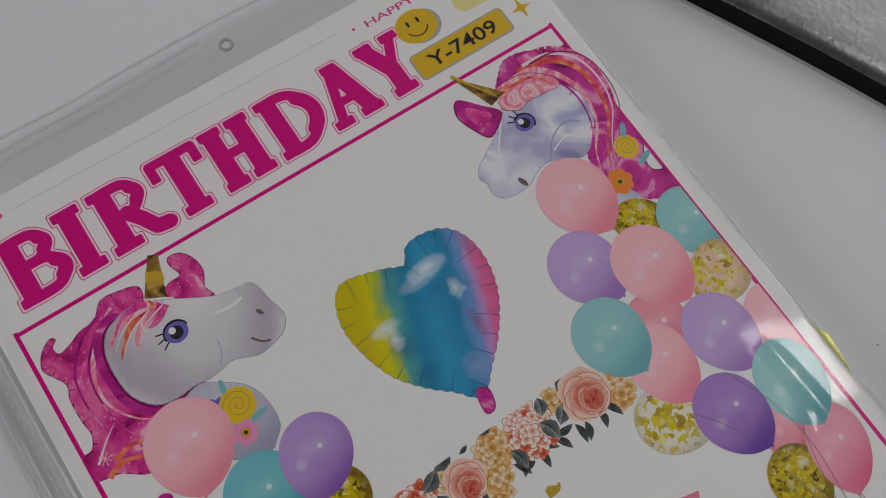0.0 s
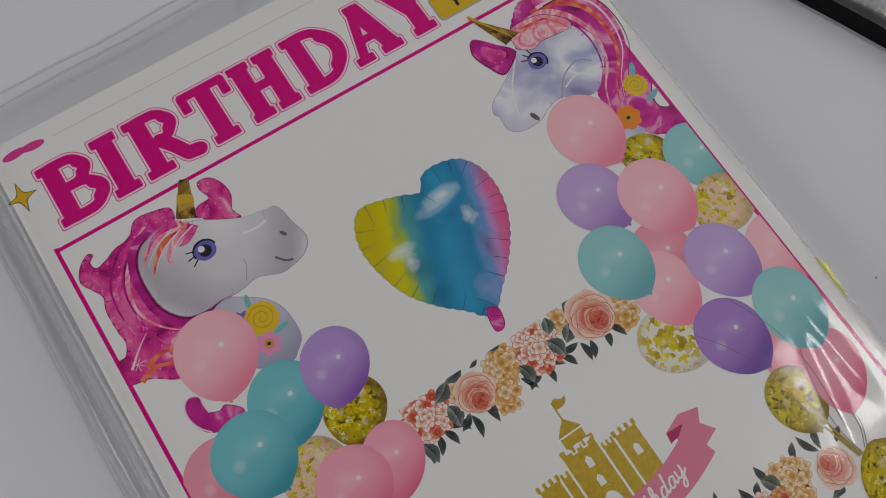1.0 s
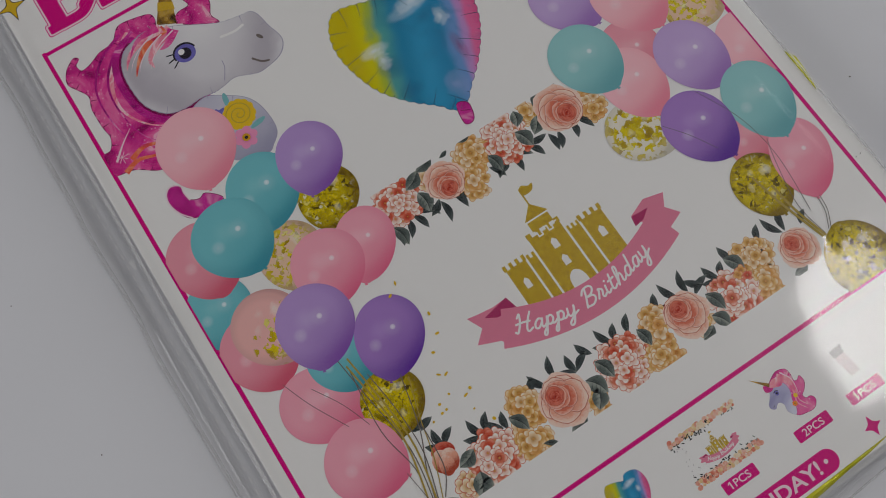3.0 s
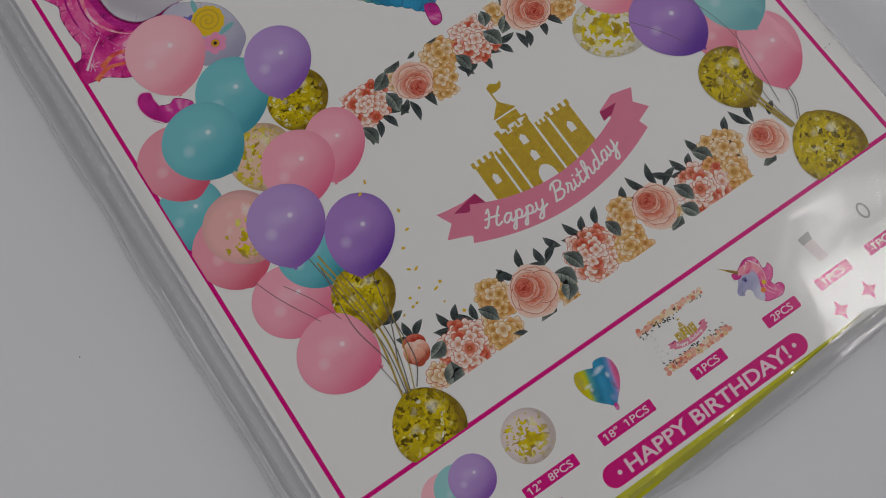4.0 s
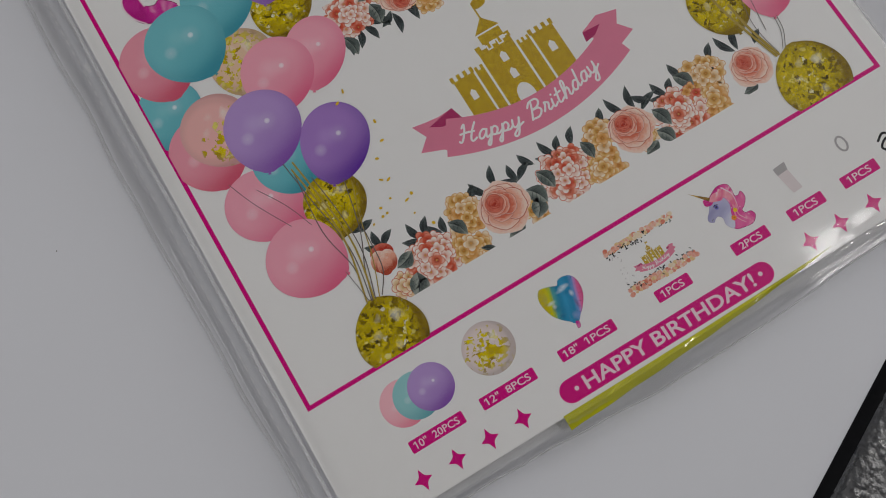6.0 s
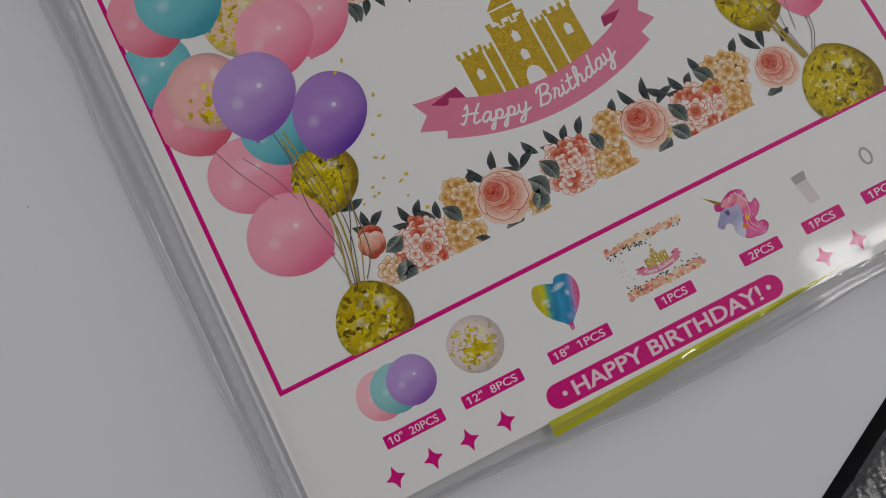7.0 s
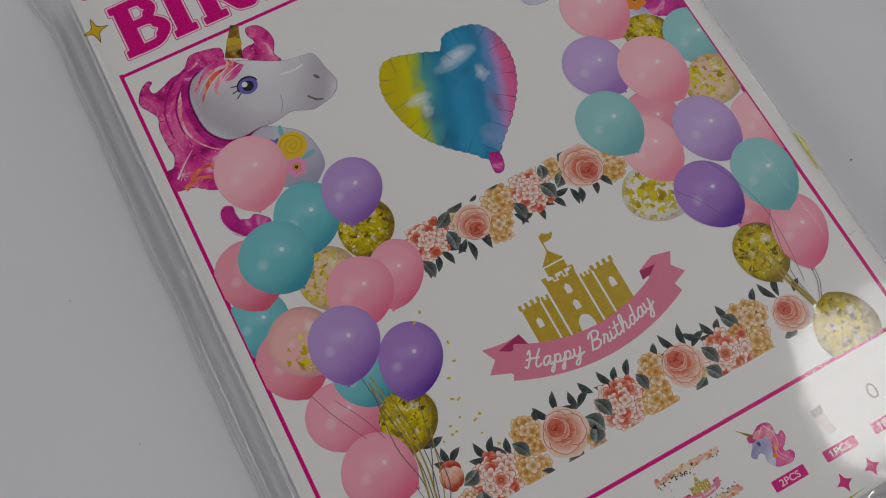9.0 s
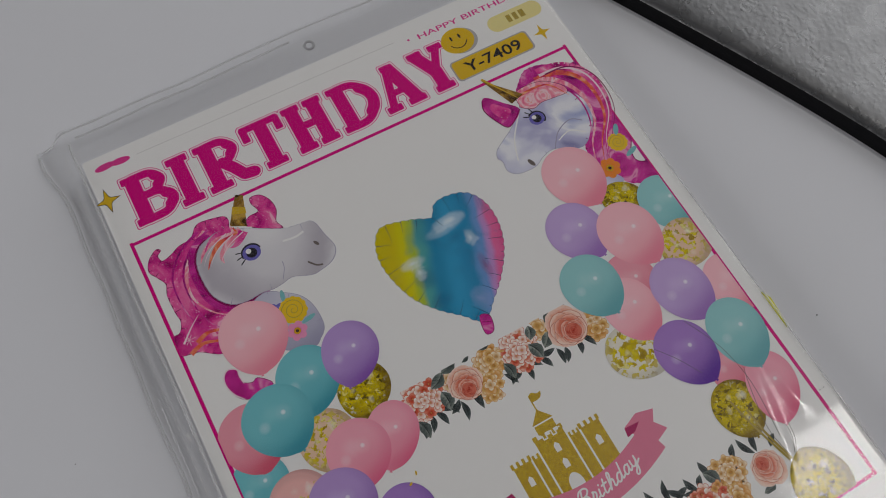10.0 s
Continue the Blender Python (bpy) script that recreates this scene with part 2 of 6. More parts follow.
ROSE_MID = petal_ink("rose_middle_ink", (0.34, 0.02, 0.014), (0.70, 0.17, 0.10), (0.86, 0.47, 0.36), (0.36, 0.74, 1.0))
ROSE_IN = petal_ink("rose_heart_ink", (0.20, 0.006, 0.006), (0.48, 0.04, 0.022), (0.74, 0.20, 0.13))
RIBBON = ink("ribbon_pink_ink", (0.75, 0.225, 0.335), 0.05, 300)
RIBBON_DARK = ink("ribbon_fold_ink", (0.42, 0.03, 0.13), 0.08)


def glitter():
    n = Nodes("gold_glitter_ink")
    cell = n.voronoi(3800, None, "F1", "Color")
    sep = n.put("ShaderNodeSeparateColor")
    n.link(cell, sep.inputs[0])
    body = n.ramp(sep.outputs[0], [(0.0, (0.30, 0.18, 0.0)), (0.35, (0.48, 0.30, 0.0)), (0.7, (0.58, 0.375, 0.001)), (1.0, (0.72, 0.54, 0.02))])
    return n.done(body, 0.4, 0, 0.4)


GLITTER = glitter()


def heart_ink():
    """Printed rainbow foil: colours run slantwise across, with ragged white gleams and deep blue folds."""
    n = Nodes("rainbow_foil_heart_ink")
    sep = n.put("ShaderNodeSeparateXYZ")
    n.link(n.place("UV"), sep.inputs[0])
    u, v = sep.outputs[0], sep.outputs[1]
    swim = n.value("MULTIPLY", n.value("SUBTRACT", n.noise(45, 2, None, 0.5, 0.4), 0.5), 0.16)
    across = n.value("ADD", n.value("MULTIPLY", n.value("SUBTRACT", u, n.value("MULTIPLY", v, 0.42)), 0.5), n.value("ADD", swim, 0.5))
    body = n.ramp(across, [(0.0, (0.62, 0.50, 0.0)), (0.10, (0.66, 0.60, 0.0)), (0.17, (0.42, 0.52, 0.04)), (0.24, (0.08, 0.36, 0.36)), (0.36, (0.015, 0.24, 0.43)), (0.50, (0.03, 0.32, 0.56)), (0.66, (0.02, 0.25, 0.47)), (0.76, (0.15, 0.30, 0.60)), (0.82, (0.52, 0.27, 0.58)), (0.87, (0.76, 0.14, 0.34)), (1.0, (0.68, 0.06, 0.22))])

    def patch(body, x, y, wide, high, strength, colour, ragged=0.25):
        du = n.value("DIVIDE", n.value("SUBTRACT", u, x), wide)
        dv = n.value("DIVIDE", n.value("SUBTRACT", v, y), high)
        far = n.value("SQRT", n.value("ADD", n.value("MULTIPLY", du, du), n.value("MULTIPLY", dv, dv)))
        far = n.value("ADD", far, n.value("MULTIPLY", n.value("SUBTRACT", n.noise(160, 3, None, 0.6, 1.2), 0.5), ragged * 2))
        return n.mix(n.ramp(far, [(0.0, strength), (0.5, 0.5 * strength), (1.15, 0.0)]), body, colour)

    body = n.mix(n.ramp(n.noise(52, 3, None, 0.55, 1.6), [(0.50, 0.0), (0.72, 0.45)]), body, (0.012, 0.17, 0.32))
    deep, dusk, gleam = (0.008, 0.12, 0.25), (0.26, 0.03, 0.12), (0.74, 0.82, 0.87)
    body = patch(body, -0.52, 0.02, 0.22, 0.20, 0.7, deep)
    body = patch(body, -0.46, -0.36, 0.24, 0.12, 0.6, deep)
    body = patch(body, 0.26, 0.36, 0.26, 0.12, 0.5, deep, 0.4)
    body = patch(body, -0.02, 0.80, 0.30, 0.14, 0.4, deep)
    body = patch(body, 0.44, -0.20, 0.10, 0.26, 0.55, dusk)
    body = patch(body, 0.10, -0.58, 0.20, 0.22, 0.5, (0.42, 0.42, 0.74))
    body = patch(body, 0.30, 0.60, 0.34, 0.13, 0.9, gleam, 0.3)
    body = patch(body, 0.10, 0.52, 0.34, 0.10, 0.5, gleam, 0.15)
    body = patch(body, 0.46, 0.24, 0.13, 0.16, 0.75, gleam, 0.7)
    body = patch(body, -0.58, 0.28, 0.26, 0.10, 0.9, gleam, 0.2)
    body = patch(body, -0.54, 0.13, 0.13, 0.14, 0.8, gleam, 0.7)
    return n.done(body, INK_ROUGH, 0, INK_SPEC)


HEART_INK = heart_ink()


# ---- flat shapes ----
def ellipse(cx, cy, a, b=None, turn=0.0, count=40):
    b = a if b is None else b
    c, s = math.cos(radians(turn)), math.sin(radians(turn))
    return [(cx + a * math.cos(w) * c - b * math.sin(w) * s, cy + a * math.cos(w) * s + b * math.sin(w) * c) for w in (2 * math.pi * k / count for k in range(count))]


def egg(cx, cy, a, b, knot):
    """A balloon's outline: a the half length, b the half width, knot the way to its tied end in degrees."""
    c, s = math.cos(radians(knot)), math.sin(radians(knot))
    out = []
    for k in range(48):
        w = 2 * math.pi * k / 48
        u, v = math.cos(w), math.sin(w)
        v *= 1 - 0.10 * u - 0.03 * u * u
        if u > 0.97:
            u += 0.03
        out.append((cx + a * u * c - b * v * s, cy + a * u * s + b * v * c))
    return out


def smooth(points, steps=6, closed=True):
    """A Catmull-Rom curve through a few control points."""
    n, out = len(points), []
    for k in range(n if closed else n - 1):
        p = [points[(k + d) % n] if closed else points[min(max(k + d, 0), n - 1)] for d in (-1, 0, 1, 2)]
        for j in range(steps):
            t = j / steps
            out.append(tuple(0.5 * (2 * p[1][i] + (p[2][i] - p[0][i]) * t + (2 * p[0][i] - 5 * p[1][i] + 4 * p[2][i] - p[3][i]) * t * t + (3 * p[1][i] - p[0][i] - 3 * p[2][i] + p[3][i]) * t ** 3) for i in (0, 1)))
    if not closed:
        out.append(points[-1])
    return out


def scallop(points, depth, every=2):
    """Pinches an outline at every few points, as a foil balloon's welded rim is."""
    out = []
    for k, (x, y) in enumerate(points):
        xa, ya = points[k - 1]
        xb, yb = points[(k + 1) % len(points)]
        l = math.hypot(xb - xa, yb - ya) or 1
        d = depth if k % every == 0 else -depth
        out.append((x - (yb - ya) / l * d, y + (xb - xa) / l * d))
    return out


def lumps(points, pitch, depth):
    """Rounded lumps of that pitch along an outline, as between the puckers of a foil balloon's rim; also gives the valleys."""
    area = sum(p[0] * q[1] - q[0] * p[1] for p, q in zip(points, points[1:] + points[:1]))
    total = sum(math.dist(p, q) for p, q in zip(points, points[1:] + points[:1]))
    count = max(3, round(total / pitch))
    out, valleys, run, last = [], [], 0.0, -1
    for k, p in enumerate(points):
        q = points[(k + 1) % len(points)]
        d = math.dist(p, q)
        for j in range(max(1, round(d / (pitch / 5)))):
            f = j / max(1, round(d / (pitch / 5)))
            s = (run + d * f) / total * count
            x, y = p[0] + (q[0] - p[0]) * f, p[1] + (q[1] - p[1]) * f
            l = (d or 1) * (1 if area > 0 else -1)
            h = depth * (abs(math.sin(math.pi * s)) - 0.6)
            out.append((x + (q[1] - p[1]) / l * h, y - (q[0] - p[0]) / l * h))
            if int(s) != last:
                last = int(s)
                valleys.append((out[-1], (-(q[1] - p[1]) / l, (q[0] - p[0]) / l)))
        run += d
    return out, valleys


def stroke(points, width, taper=False):
    """A line of some width as pieces that may overlap: flat() joins them."""
    out = []
    for k, (p, q) in enumerate(zip(points, points[1:])):
        l = math.hypot(q[0] - p[0], q[1] - p[1])
        if l < 1e-6:
            continue
        w0 = w1 = width / 2
        if taper:
            w0, w1 = w0 * (1 - k / len(points)), w1 * (1 - (k + 1) / len(points)) + 0.01
        nx, ny = (q[1] - p[1]) / l, -(q[0] - p[0]) / l
        out.append([(p[0] + nx * w0, p[1] + ny * w0), (q[0] + nx * w1, q[1] + ny * w1), (q[0] - nx * w1, q[1] - ny * w1), (p[0] - nx * w0, p[1] - ny * w0)])
        if not taper:
            out.append(ellipse(*p, w0, count=10))
    if not taper:
        out.append(ellipse(*points[-1], width / 2, count=10))
    return out


def cut(points, nx, ny, d):
    """Keeps the part of an outline where nx * x + ny * y <= d."""
    out = []
    for p, q in zip(points, points[1:] + points[:1]):
        a, b = nx * p[0] + ny * p[1] - d, nx * q[0] + ny * q[1] - d
        if a <= 0:
            out.append(p)
        if a * b < 0:
            t = a / (a - b)
            out.append((p[0] + t * (q[0] - p[0]), p[1] + t * (q[1] - p[1])))
    return out


def box(x0, y0, x1, y1, r=0.0):
    if not r:
        return [(x0, y0), (x1, y0), (x1, y1), (x0, y1)]
    out = []
    for cx, cy, w in ((x1 - r, y1 - r, 0), (x0 + r, y1 - r, 90), (x0 + r, y0 + r, 180), (x1 - r, y0 + r, 270)):
        out += [(cx + r * math.cos(radians(w + k * 15)), cy + r * math.sin(radians(w + k * 15))) for k in range(7)]
    return out


def flat(polys):
    """Overlapping outlines joined and cut into triangles, in one plane."""
    from mathutils.geometry import delaunay_2d_cdt
    verts, faces = [], []
    for poly in polys:
        if len(poly) < 3:
            continue
        area = sum(p[0] * q[1] - q[0] * p[1] for p, q in zip(poly, poly[1:] + poly[:1]))
        faces.append(list(range(len(verts), len(verts) + len(poly))))
        verts += [Vector(p) for p in (poly if area > 0 else poly[::-1])]
    if not faces:
        return [], []
    v, _, f, _, _, origin = delaunay_2d_cdt(verts, [], faces, 0, 1e-5)
    return [tuple(p) for p in v], [face for face, o in zip(f, origin) if o]


def creases(rim, every, length, width):
    """Short lines inwards from an outline, like the puckers of a foil balloon's weld."""
    area = sum(p[0] * q[1] - q[0] * p[1] for p, q in zip(rim, rim[1:] + rim[:1]))
    out = []
    for k in range(0, len(rim), every):
        (xa, ya), (x, y), (xb, yb) = rim[k - 1], rim[k], rim[(k + 1) % len(rim)]
        l = (math.hypot(xb - xa, yb - ya) or 1) * (1 if area > 0 else -1)
        nx, ny = -(yb - ya) / l, (xb - xa) / l
        s = length * (0.6 + 0.4 * math.sin(k * 2.3))
        out += stroke([(x, y), (x + nx * s * 0.5, y + ny * s * 0.5), (x + nx * s, y + ny * s)], width, True)
    return out


layer = [0.03]                       # the next print layer's place in the stack
LIFT = 0.3 * MM                      # height of one unit of that stack


def part(name, mesh, parent, label="", material=None):
    ob = new(name, mesh)
    if material:
        mesh.materials.append(material)
    ob.parent = parent
    return tagged(ob, label)


def printed(name, pieces, parent, label="", step=0.003, move=None, frame_box=None, stack=True):
    """A printed picture on the card: pieces (outlines, ink[, own coordinates]) from the lowest to the topmost, as one mesh."""
    verts, faces, slots, coords, mats = [], [], [], [], []
    xs = [p[0] for piece in pieces for poly in piece[0] for p in poly]
    ys = [p[1] for piece in pieces for poly in piece[0] for p in poly]
    if not xs:
        return None
    if frame_box:
        cx, cy, sx, sy = frame_box
    else:
        cx, cy = (min(xs) + max(xs)) / 2, (min(ys) + max(ys)) / 2
        sx = sy = max(max(xs) - min(xs), max(ys) - min(ys)) / 2
    for k, piece in enumerate(pieces):
        polys, mat = piece[0], piece[1]
        v, f = flat(polys)
        z = layer[0] + k * step
        base = len(verts)
        for x, y in v:
            if len(piece) > 2:
                ox, oy, reach = piece[2]
                coords.append((math.hypot(x - ox, y - oy) / reach, 0.5))
            else:
                coords.append(((x - cx) / sx, (y - cy) / sy))
            if move:
                x, y = move(x, y)
            verts.append((x * MM, y * MM, z * LIFT))
        if mat not in mats:
            mats.append(mat)
        for tri in f:
            faces.append([base + i for i in tri])
            slots.append(mats.index(mat))
    if stack:
        layer[0] += step * len(pieces) + 0.001
    me = bpy.data.meshes.new(name)
    me.from_pydata(verts, [], faces)
    for m in mats:
        me.materials.append(m)
    me.polygons.foreach_set("material_index", slots)
    uv = me.uv_layers.new(name="own")
    for loop in me.loops:
        uv.data[loop.index].uv = coords[loop.vertex_index]
    for poly in me.polygons:
        if poly.normal.z < 0:
            poly.flip()
    me.update()
    return part(name, me, parent, label)


def solid(name, outline, z0, z1, parent, material, label="", bevel=0.0):
    """A flat slab with that outline, in mm."""
    bm = bmesh.new()
    face = bm.faces.new([bm.verts.new((x * MM, y * MM, z1 * MM)) for x, y in outline])
    if face.normal.z < 0:
        face.normal_flip()
    low = bmesh.ops.extrude_face_region(bm, geom=[face])
    bmesh.ops.translate(bm, verts=[g for g in low["geom"] if isinstance(g, bmesh.types.BMVert)], vec=(0, 0, (z0 - z1) * MM))
    bmesh.ops.recalc_face_normals(bm, faces=bm.faces)
    if bevel:
        bmesh.ops.bevel(bm, geom=[e for e in bm.edges if abs(e.verts[0].co.z - e.verts[1].co.z) < 1e-6], offset=bevel * MM, segments=2, affect="EDGES")
    me = bpy.data.meshes.new(name)
    bm.to_mesh(me)
    bm.free()
    return part(name, me, parent, label, material)


def lettering(body, x0, y0, x1, y1, bold=0.0):
    """Outlined words in Blender's own font, fitted into a box: vertices and faces in mm."""
    data = bpy.data.curves.new("words", "FONT")
    data.body, data.offset, data.resolution_u = body, bold, 4
    ob = new("words", data)
    me = bpy.data.meshes.new_from_object(ob.evaluated_get(bpy.context.evaluated_depsgraph_get()))
    pts = [v.co.copy() for v in me.vertices]
    lo = (min(p.x for p in pts), min(p.y for p in pts))
    hi = (max(p.x for p in pts), max(p.y for p in pts))
    v = [(x0 + (p.x - lo[0]) / (hi[0] - lo[0]) * (x1 - x0), y0 + (p.y - lo[1]) / (hi[1] - lo[1]) * (y1 - y0)) for p in pts]
    f = [list(p.vertices) for p in me.polygons]
    bpy.data.objects.remove(ob)
    bpy.data.meshes.remove(me)
    bpy.data.curves.remove(data)
    return v, f


def words(name, body, at, parent, material, label="", bold=0.0):
    v, f = lettering(body, *at, bold)
    me = bpy.data.meshes.new(name)
    me.from_pydata([(x * MM, y * MM, layer[0] * LIFT) for x, y in v], [], f)
    layer[0] += 0.004
    for poly in me.polygons:
        if poly.normal.z < 0:
            poly.flip()
    return part(name, me, parent, label, material)

# ---- setting ----
def plain(name, a, b, mottle=30, rough=0.6, bumps=0.0, spec=0.5):
    n = Nodes(name)
    body = n.mix(n.noise(mottle, 5), a, b)
    if bumps:
        n.bump(n.noise(mottle * 12, 4), bumps, 0.001)
    return n.done(body, rough, 0, spec)


def pebbled(name, grain, depth):
    n = Nodes(name)
    n.bsdf.inputs["IOR"].default_value = 1.8
    cells = n.voronoi(grain, None, "SMOOTH_F1")
    height = n.value("ADD", n.ramp(cells, [(0.0, 1.0), (0.75, 0.0)]), n.value("MULTIPLY", n.noise(1500, 3), 0.5))
    n.bump(height, depth, 0.0005)
    return n.done(n.mix(n.noise(200, 4), (0.010, 0.011, 0.013), (0.028, 0.030, 0.034)), n.ramp(n.noise(90, 4), [(0.3, 0.24), (0.7, 0.36)]), 0, 1.0)


def board_paint():
    n = Nodes("white_lacquered_board")
    broad = n.mix(n.noise(7, 4), (0.70, 0.705, 0.735), (0.745, 0.75, 0.78))
    specks = n.ramp(n.voronoi(34), [(0.0, 1.0), (0.008, 0.6), (0.014, 0.0)])
    body = n.mix(n.value("MULTIPLY", specks, 0.8), broad, (0.12, 0.11, 0.10))
    n.bump(n.noise(60, 3), 0.03, 0.001)
    return n.done(body, n.ramp(n.noise(25, 4), [(0.3, 0.34), (0.7, 0.46)]), 0, 0.14)


WALL_PAINT = plain("grey_wall_paint", (0.36, 0.36, 0.36), (0.41, 0.41, 0.41), 4, 0.8, 0.1)
CEILING_PAINT = plain("white_ceiling_paint", (0.50, 0.50, 0.50), (0.55, 0.55, 0.55), 3, 0.85, 0.1)
FLOOR_WOOD = plain("brown_floor_boards", (0.16, 0.10, 0.06), (0.26, 0.17, 0.10), 9, 0.45, 0.1)
PEBBLED = pebbled("black_pebbled_leather", 430, 0.13)
COARSE = pebbled("black_coarse_leather", 520, 0.75)
BOARD = board_paint()
# flanks of the padded edges: blacker and duller than the leather
RIM = plain("matte_black_flank", (0.003, 0.003, 0.004), (0.006, 0.006, 0.007), 300, 0.65, 0.2, 0.12)


def slab(name, x0, y0, z0, x1, y1, z1, material, label, category, bevel=0.0, parent=None):
    bm = bmesh.new()
    bmesh.ops.create_cube(bm, size=1, matrix=Matrix.LocRotScale(((x0 + x1) / 2, (y0 + y1) / 2, (z0 + z1) / 2), None, (x1 - x0, y1 - y0, z1 - z0)))
    if bevel:
        bmesh.ops.bevel(bm, geom=bm.edges[:], offset=bevel, segments=3, affect="EDGES")
    me = bpy.data.meshes.new(name)
    bm.to_mesh(me)
    bm.free()
    me.materials.append(material)
    ob = new(name, me)
    if parent:
        ob.parent = parent
        return tagged(ob, label)
    return tagged(ob, label, category, kind="structure")


X0, X1, Y0, Y1, ZF, ZC = -1.9, 2.2, -2.0, 2.3, -0.77, 2.6
slab("floor", X0, Y0, ZF - 0.05, X1, Y1, ZF, FLOOR_WOOD, "brown wooden floor of the room", "floor")
slab("ceiling", X0, Y0, ZC, X1, Y1, ZC + 0.05, CEILING_PAINT, "plain white painted ceiling", "ceiling")
slab("wall_south", X0, Y0 - 0.1, ZF, X1, Y0, ZC, WALL_PAINT, "plain light grey painted wall", "wall")
slab("wall_north", X0, Y1, ZF, X1, Y1 + 0.1, ZC, WALL_PAINT, "plain light grey painted wall", "wall")
def wall_with_window(name, number, x0, x1, y0, y1, z0, z1, outer):
    """A wall across x0 to x1 with an opening, and a white frame set in it."""
    slab(name, x0, Y0, ZF, x1, y0, ZC, WALL_PAINT, "grey wall beside the window", "wall")
    slab(name, x0, y1, ZF, x1, Y1, ZC, WALL_PAINT, "grey wall beside the window", "wall")
    slab(name, x0, y0, ZF, x1, y1, z0, WALL_PAINT, "grey wall below the window", "wall")
    slab(name, x0, y0, z1, x1, y1, ZC, WALL_PAINT, "grey wall above the window", "wall")
    window = tagged(new("window_" + str(number)), "unseen plain white window in the wall", "window", kind="structure")
    for a in ((y0, z0, y0 + 0.04, z1), (y1 - 0.04, z0, y1, z1), (y0 + 0.04, z0, y1 - 0.04, z0 + 0.04), (y0 + 0.04, z1 - 0.04, y1 - 0.04, z1)):
        slab("window_frame", outer - 0.012, a[0], a[1], outer + 0.012, a[2], a[3], CEILING_PAINT, "", "", 0.002, window)


wall_with_window("wall_east", 1, X1, X1 + 0.1, -0.15, 1.85, 0.4, 2.57, X1 + 0.085)
# the west window is unseen, added as an opening for the fill lamp
wall_with_window("wall_west", 2, X0 - 0.1, X0, -0.85, 0.85, 0.3, 1.5, X0 - 0.085)

# the lamp in the ceiling
lamp = tagged(new("ceiling_lamp"), "rectangular white ceiling lamp, switched on", "lamp")
lamp.location = (LAMP.x, LAMP.y, ZC)
for name, a in (("frame_side", (-0.215, -0.255, -0.028, -0.185, 0.255, 0.0)), ("frame_side", (0.185, -0.255, -0.028, 0.215, 0.255, 0.0)), ("frame_end", (-0.185, -0.255, -0.028, 0.185, -0.225, 0.0)), ("frame_end", (-0.185, 0.225, -0.028, 0.185, 0.255, 0.0))):
    slab(name, *a, CEILING_PAINT, "", "", 0.003, lamp)

# the table with its pebbled black top, and the white board that lies on it, both turned against the package
TURN = math.degrees(math.atan2(0.46, 0.89))
CORNER = (0.372, 0.019)


def turned(ob, z=0.0):
    ob.matrix_basis = pose(*CORNER, z, 0, 0, TURN)
    return ob


BOARD_H = 0.005
seat = turned(tagged(new("padded_leather_bench"), "black pebbled leather bench with padded raised edges", "bench"), TABLE)
slab("base", -1.15, -0.40, ZF - TABLE, 0.42, 0.95, -BOARD_H - 0.0005, PEBBLED, "black leather base", "", 0.01, seat)


def bolster(name, profile, start, end, along, material, label):
    """A padded edge: a profile of (distance from the board's edge, height), drawn out along the edge."""
    bm = bmesh.new()
    rows = []
    for k in range(121):
        s = start + (end - start) * k / 120
        row = []
        for d, h in profile:
            h += 0.0012 * noise.noise(Vector((s * 9, d * 14, 1.0))) * min(1, d / 0.02)
            out = 0.009 * (1 - math.exp(-max(0.0, s - 0.09) / 0.06))
            row.append(bm.verts.new((d + out, s, h) if along == "y" else (s, -d, h)))
        rows.append(row)
    for a, b in zip(rows, rows[1:]):
        for j in range(len(profile) - 1):
            bm.faces.new((a[j], b[j], b[j + 1], a[j + 1])).smooth = True
    bmesh.ops.recalc_face_normals(bm, faces=bm.faces)
    me = bpy.data.meshes.new(name)
    bm.to_mesh(me)
    bm.free()
    me.materials.append(material)
    ob = new(name, me)
    ob.parent = seat
    return tagged(ob, label)


BAND = [(0.0004, -0.006), (0.0005, 0.004), (0.0008, 0.0066), (0.0016, 0.0082)]
HIGH = [(0.0016, 0.0082), (0.0026, 0.0093), (0.0042, 0.0102), (0.0065, 0.0108), (0.010, 0.0112), (0.015, 0.0114), (0.03, 0.0117), (0.07, 0.0120), (0.16, 0.0120), (0.30, 0.012), (0.40, 0.0), (0.41, -0.03)]
LOW_BAND = [(-0.0026, -0.006), (-0.0022, 0.0004), (-0.0012, 0.0017), (0.0, 0.0026), (0.0012, 0.0031)]
LOW = [(0.0012, 0.0031), (0.0019, 0.0046), (0.0030, 0.0054), (0.008, 0.0058), (0.05, 0.006), (0.12, 0.006), (0.30, 0.004), (0.39, -0.02), (0.40, -0.05)]
bolster("edge_band", BAND, -0.002, 0.93, "y", RIM, "smooth black side band")
bolster("padded_edge", HIGH, -0.002, 0.93, "y", PEBBLED, "rounded black pebbled leather edge")
bolster("edge_band", LOW_BAND, -1.1, 0.0, "x", RIM, "smooth black side band")
bolster("padded_edge", LOW, -1.1, 0.0, "x", COARSE, "black coarsely pebbled leather edge")
board = turned(tagged(new("white_board"), "large white lacquered board lying between padded edges", "board"), TABLE)
slab("panel", -0.95, 0.0, -BOARD_H, 0.02, 0.78, 0.0, BOARD, "white lacquered panel", "", 0.0006, board)

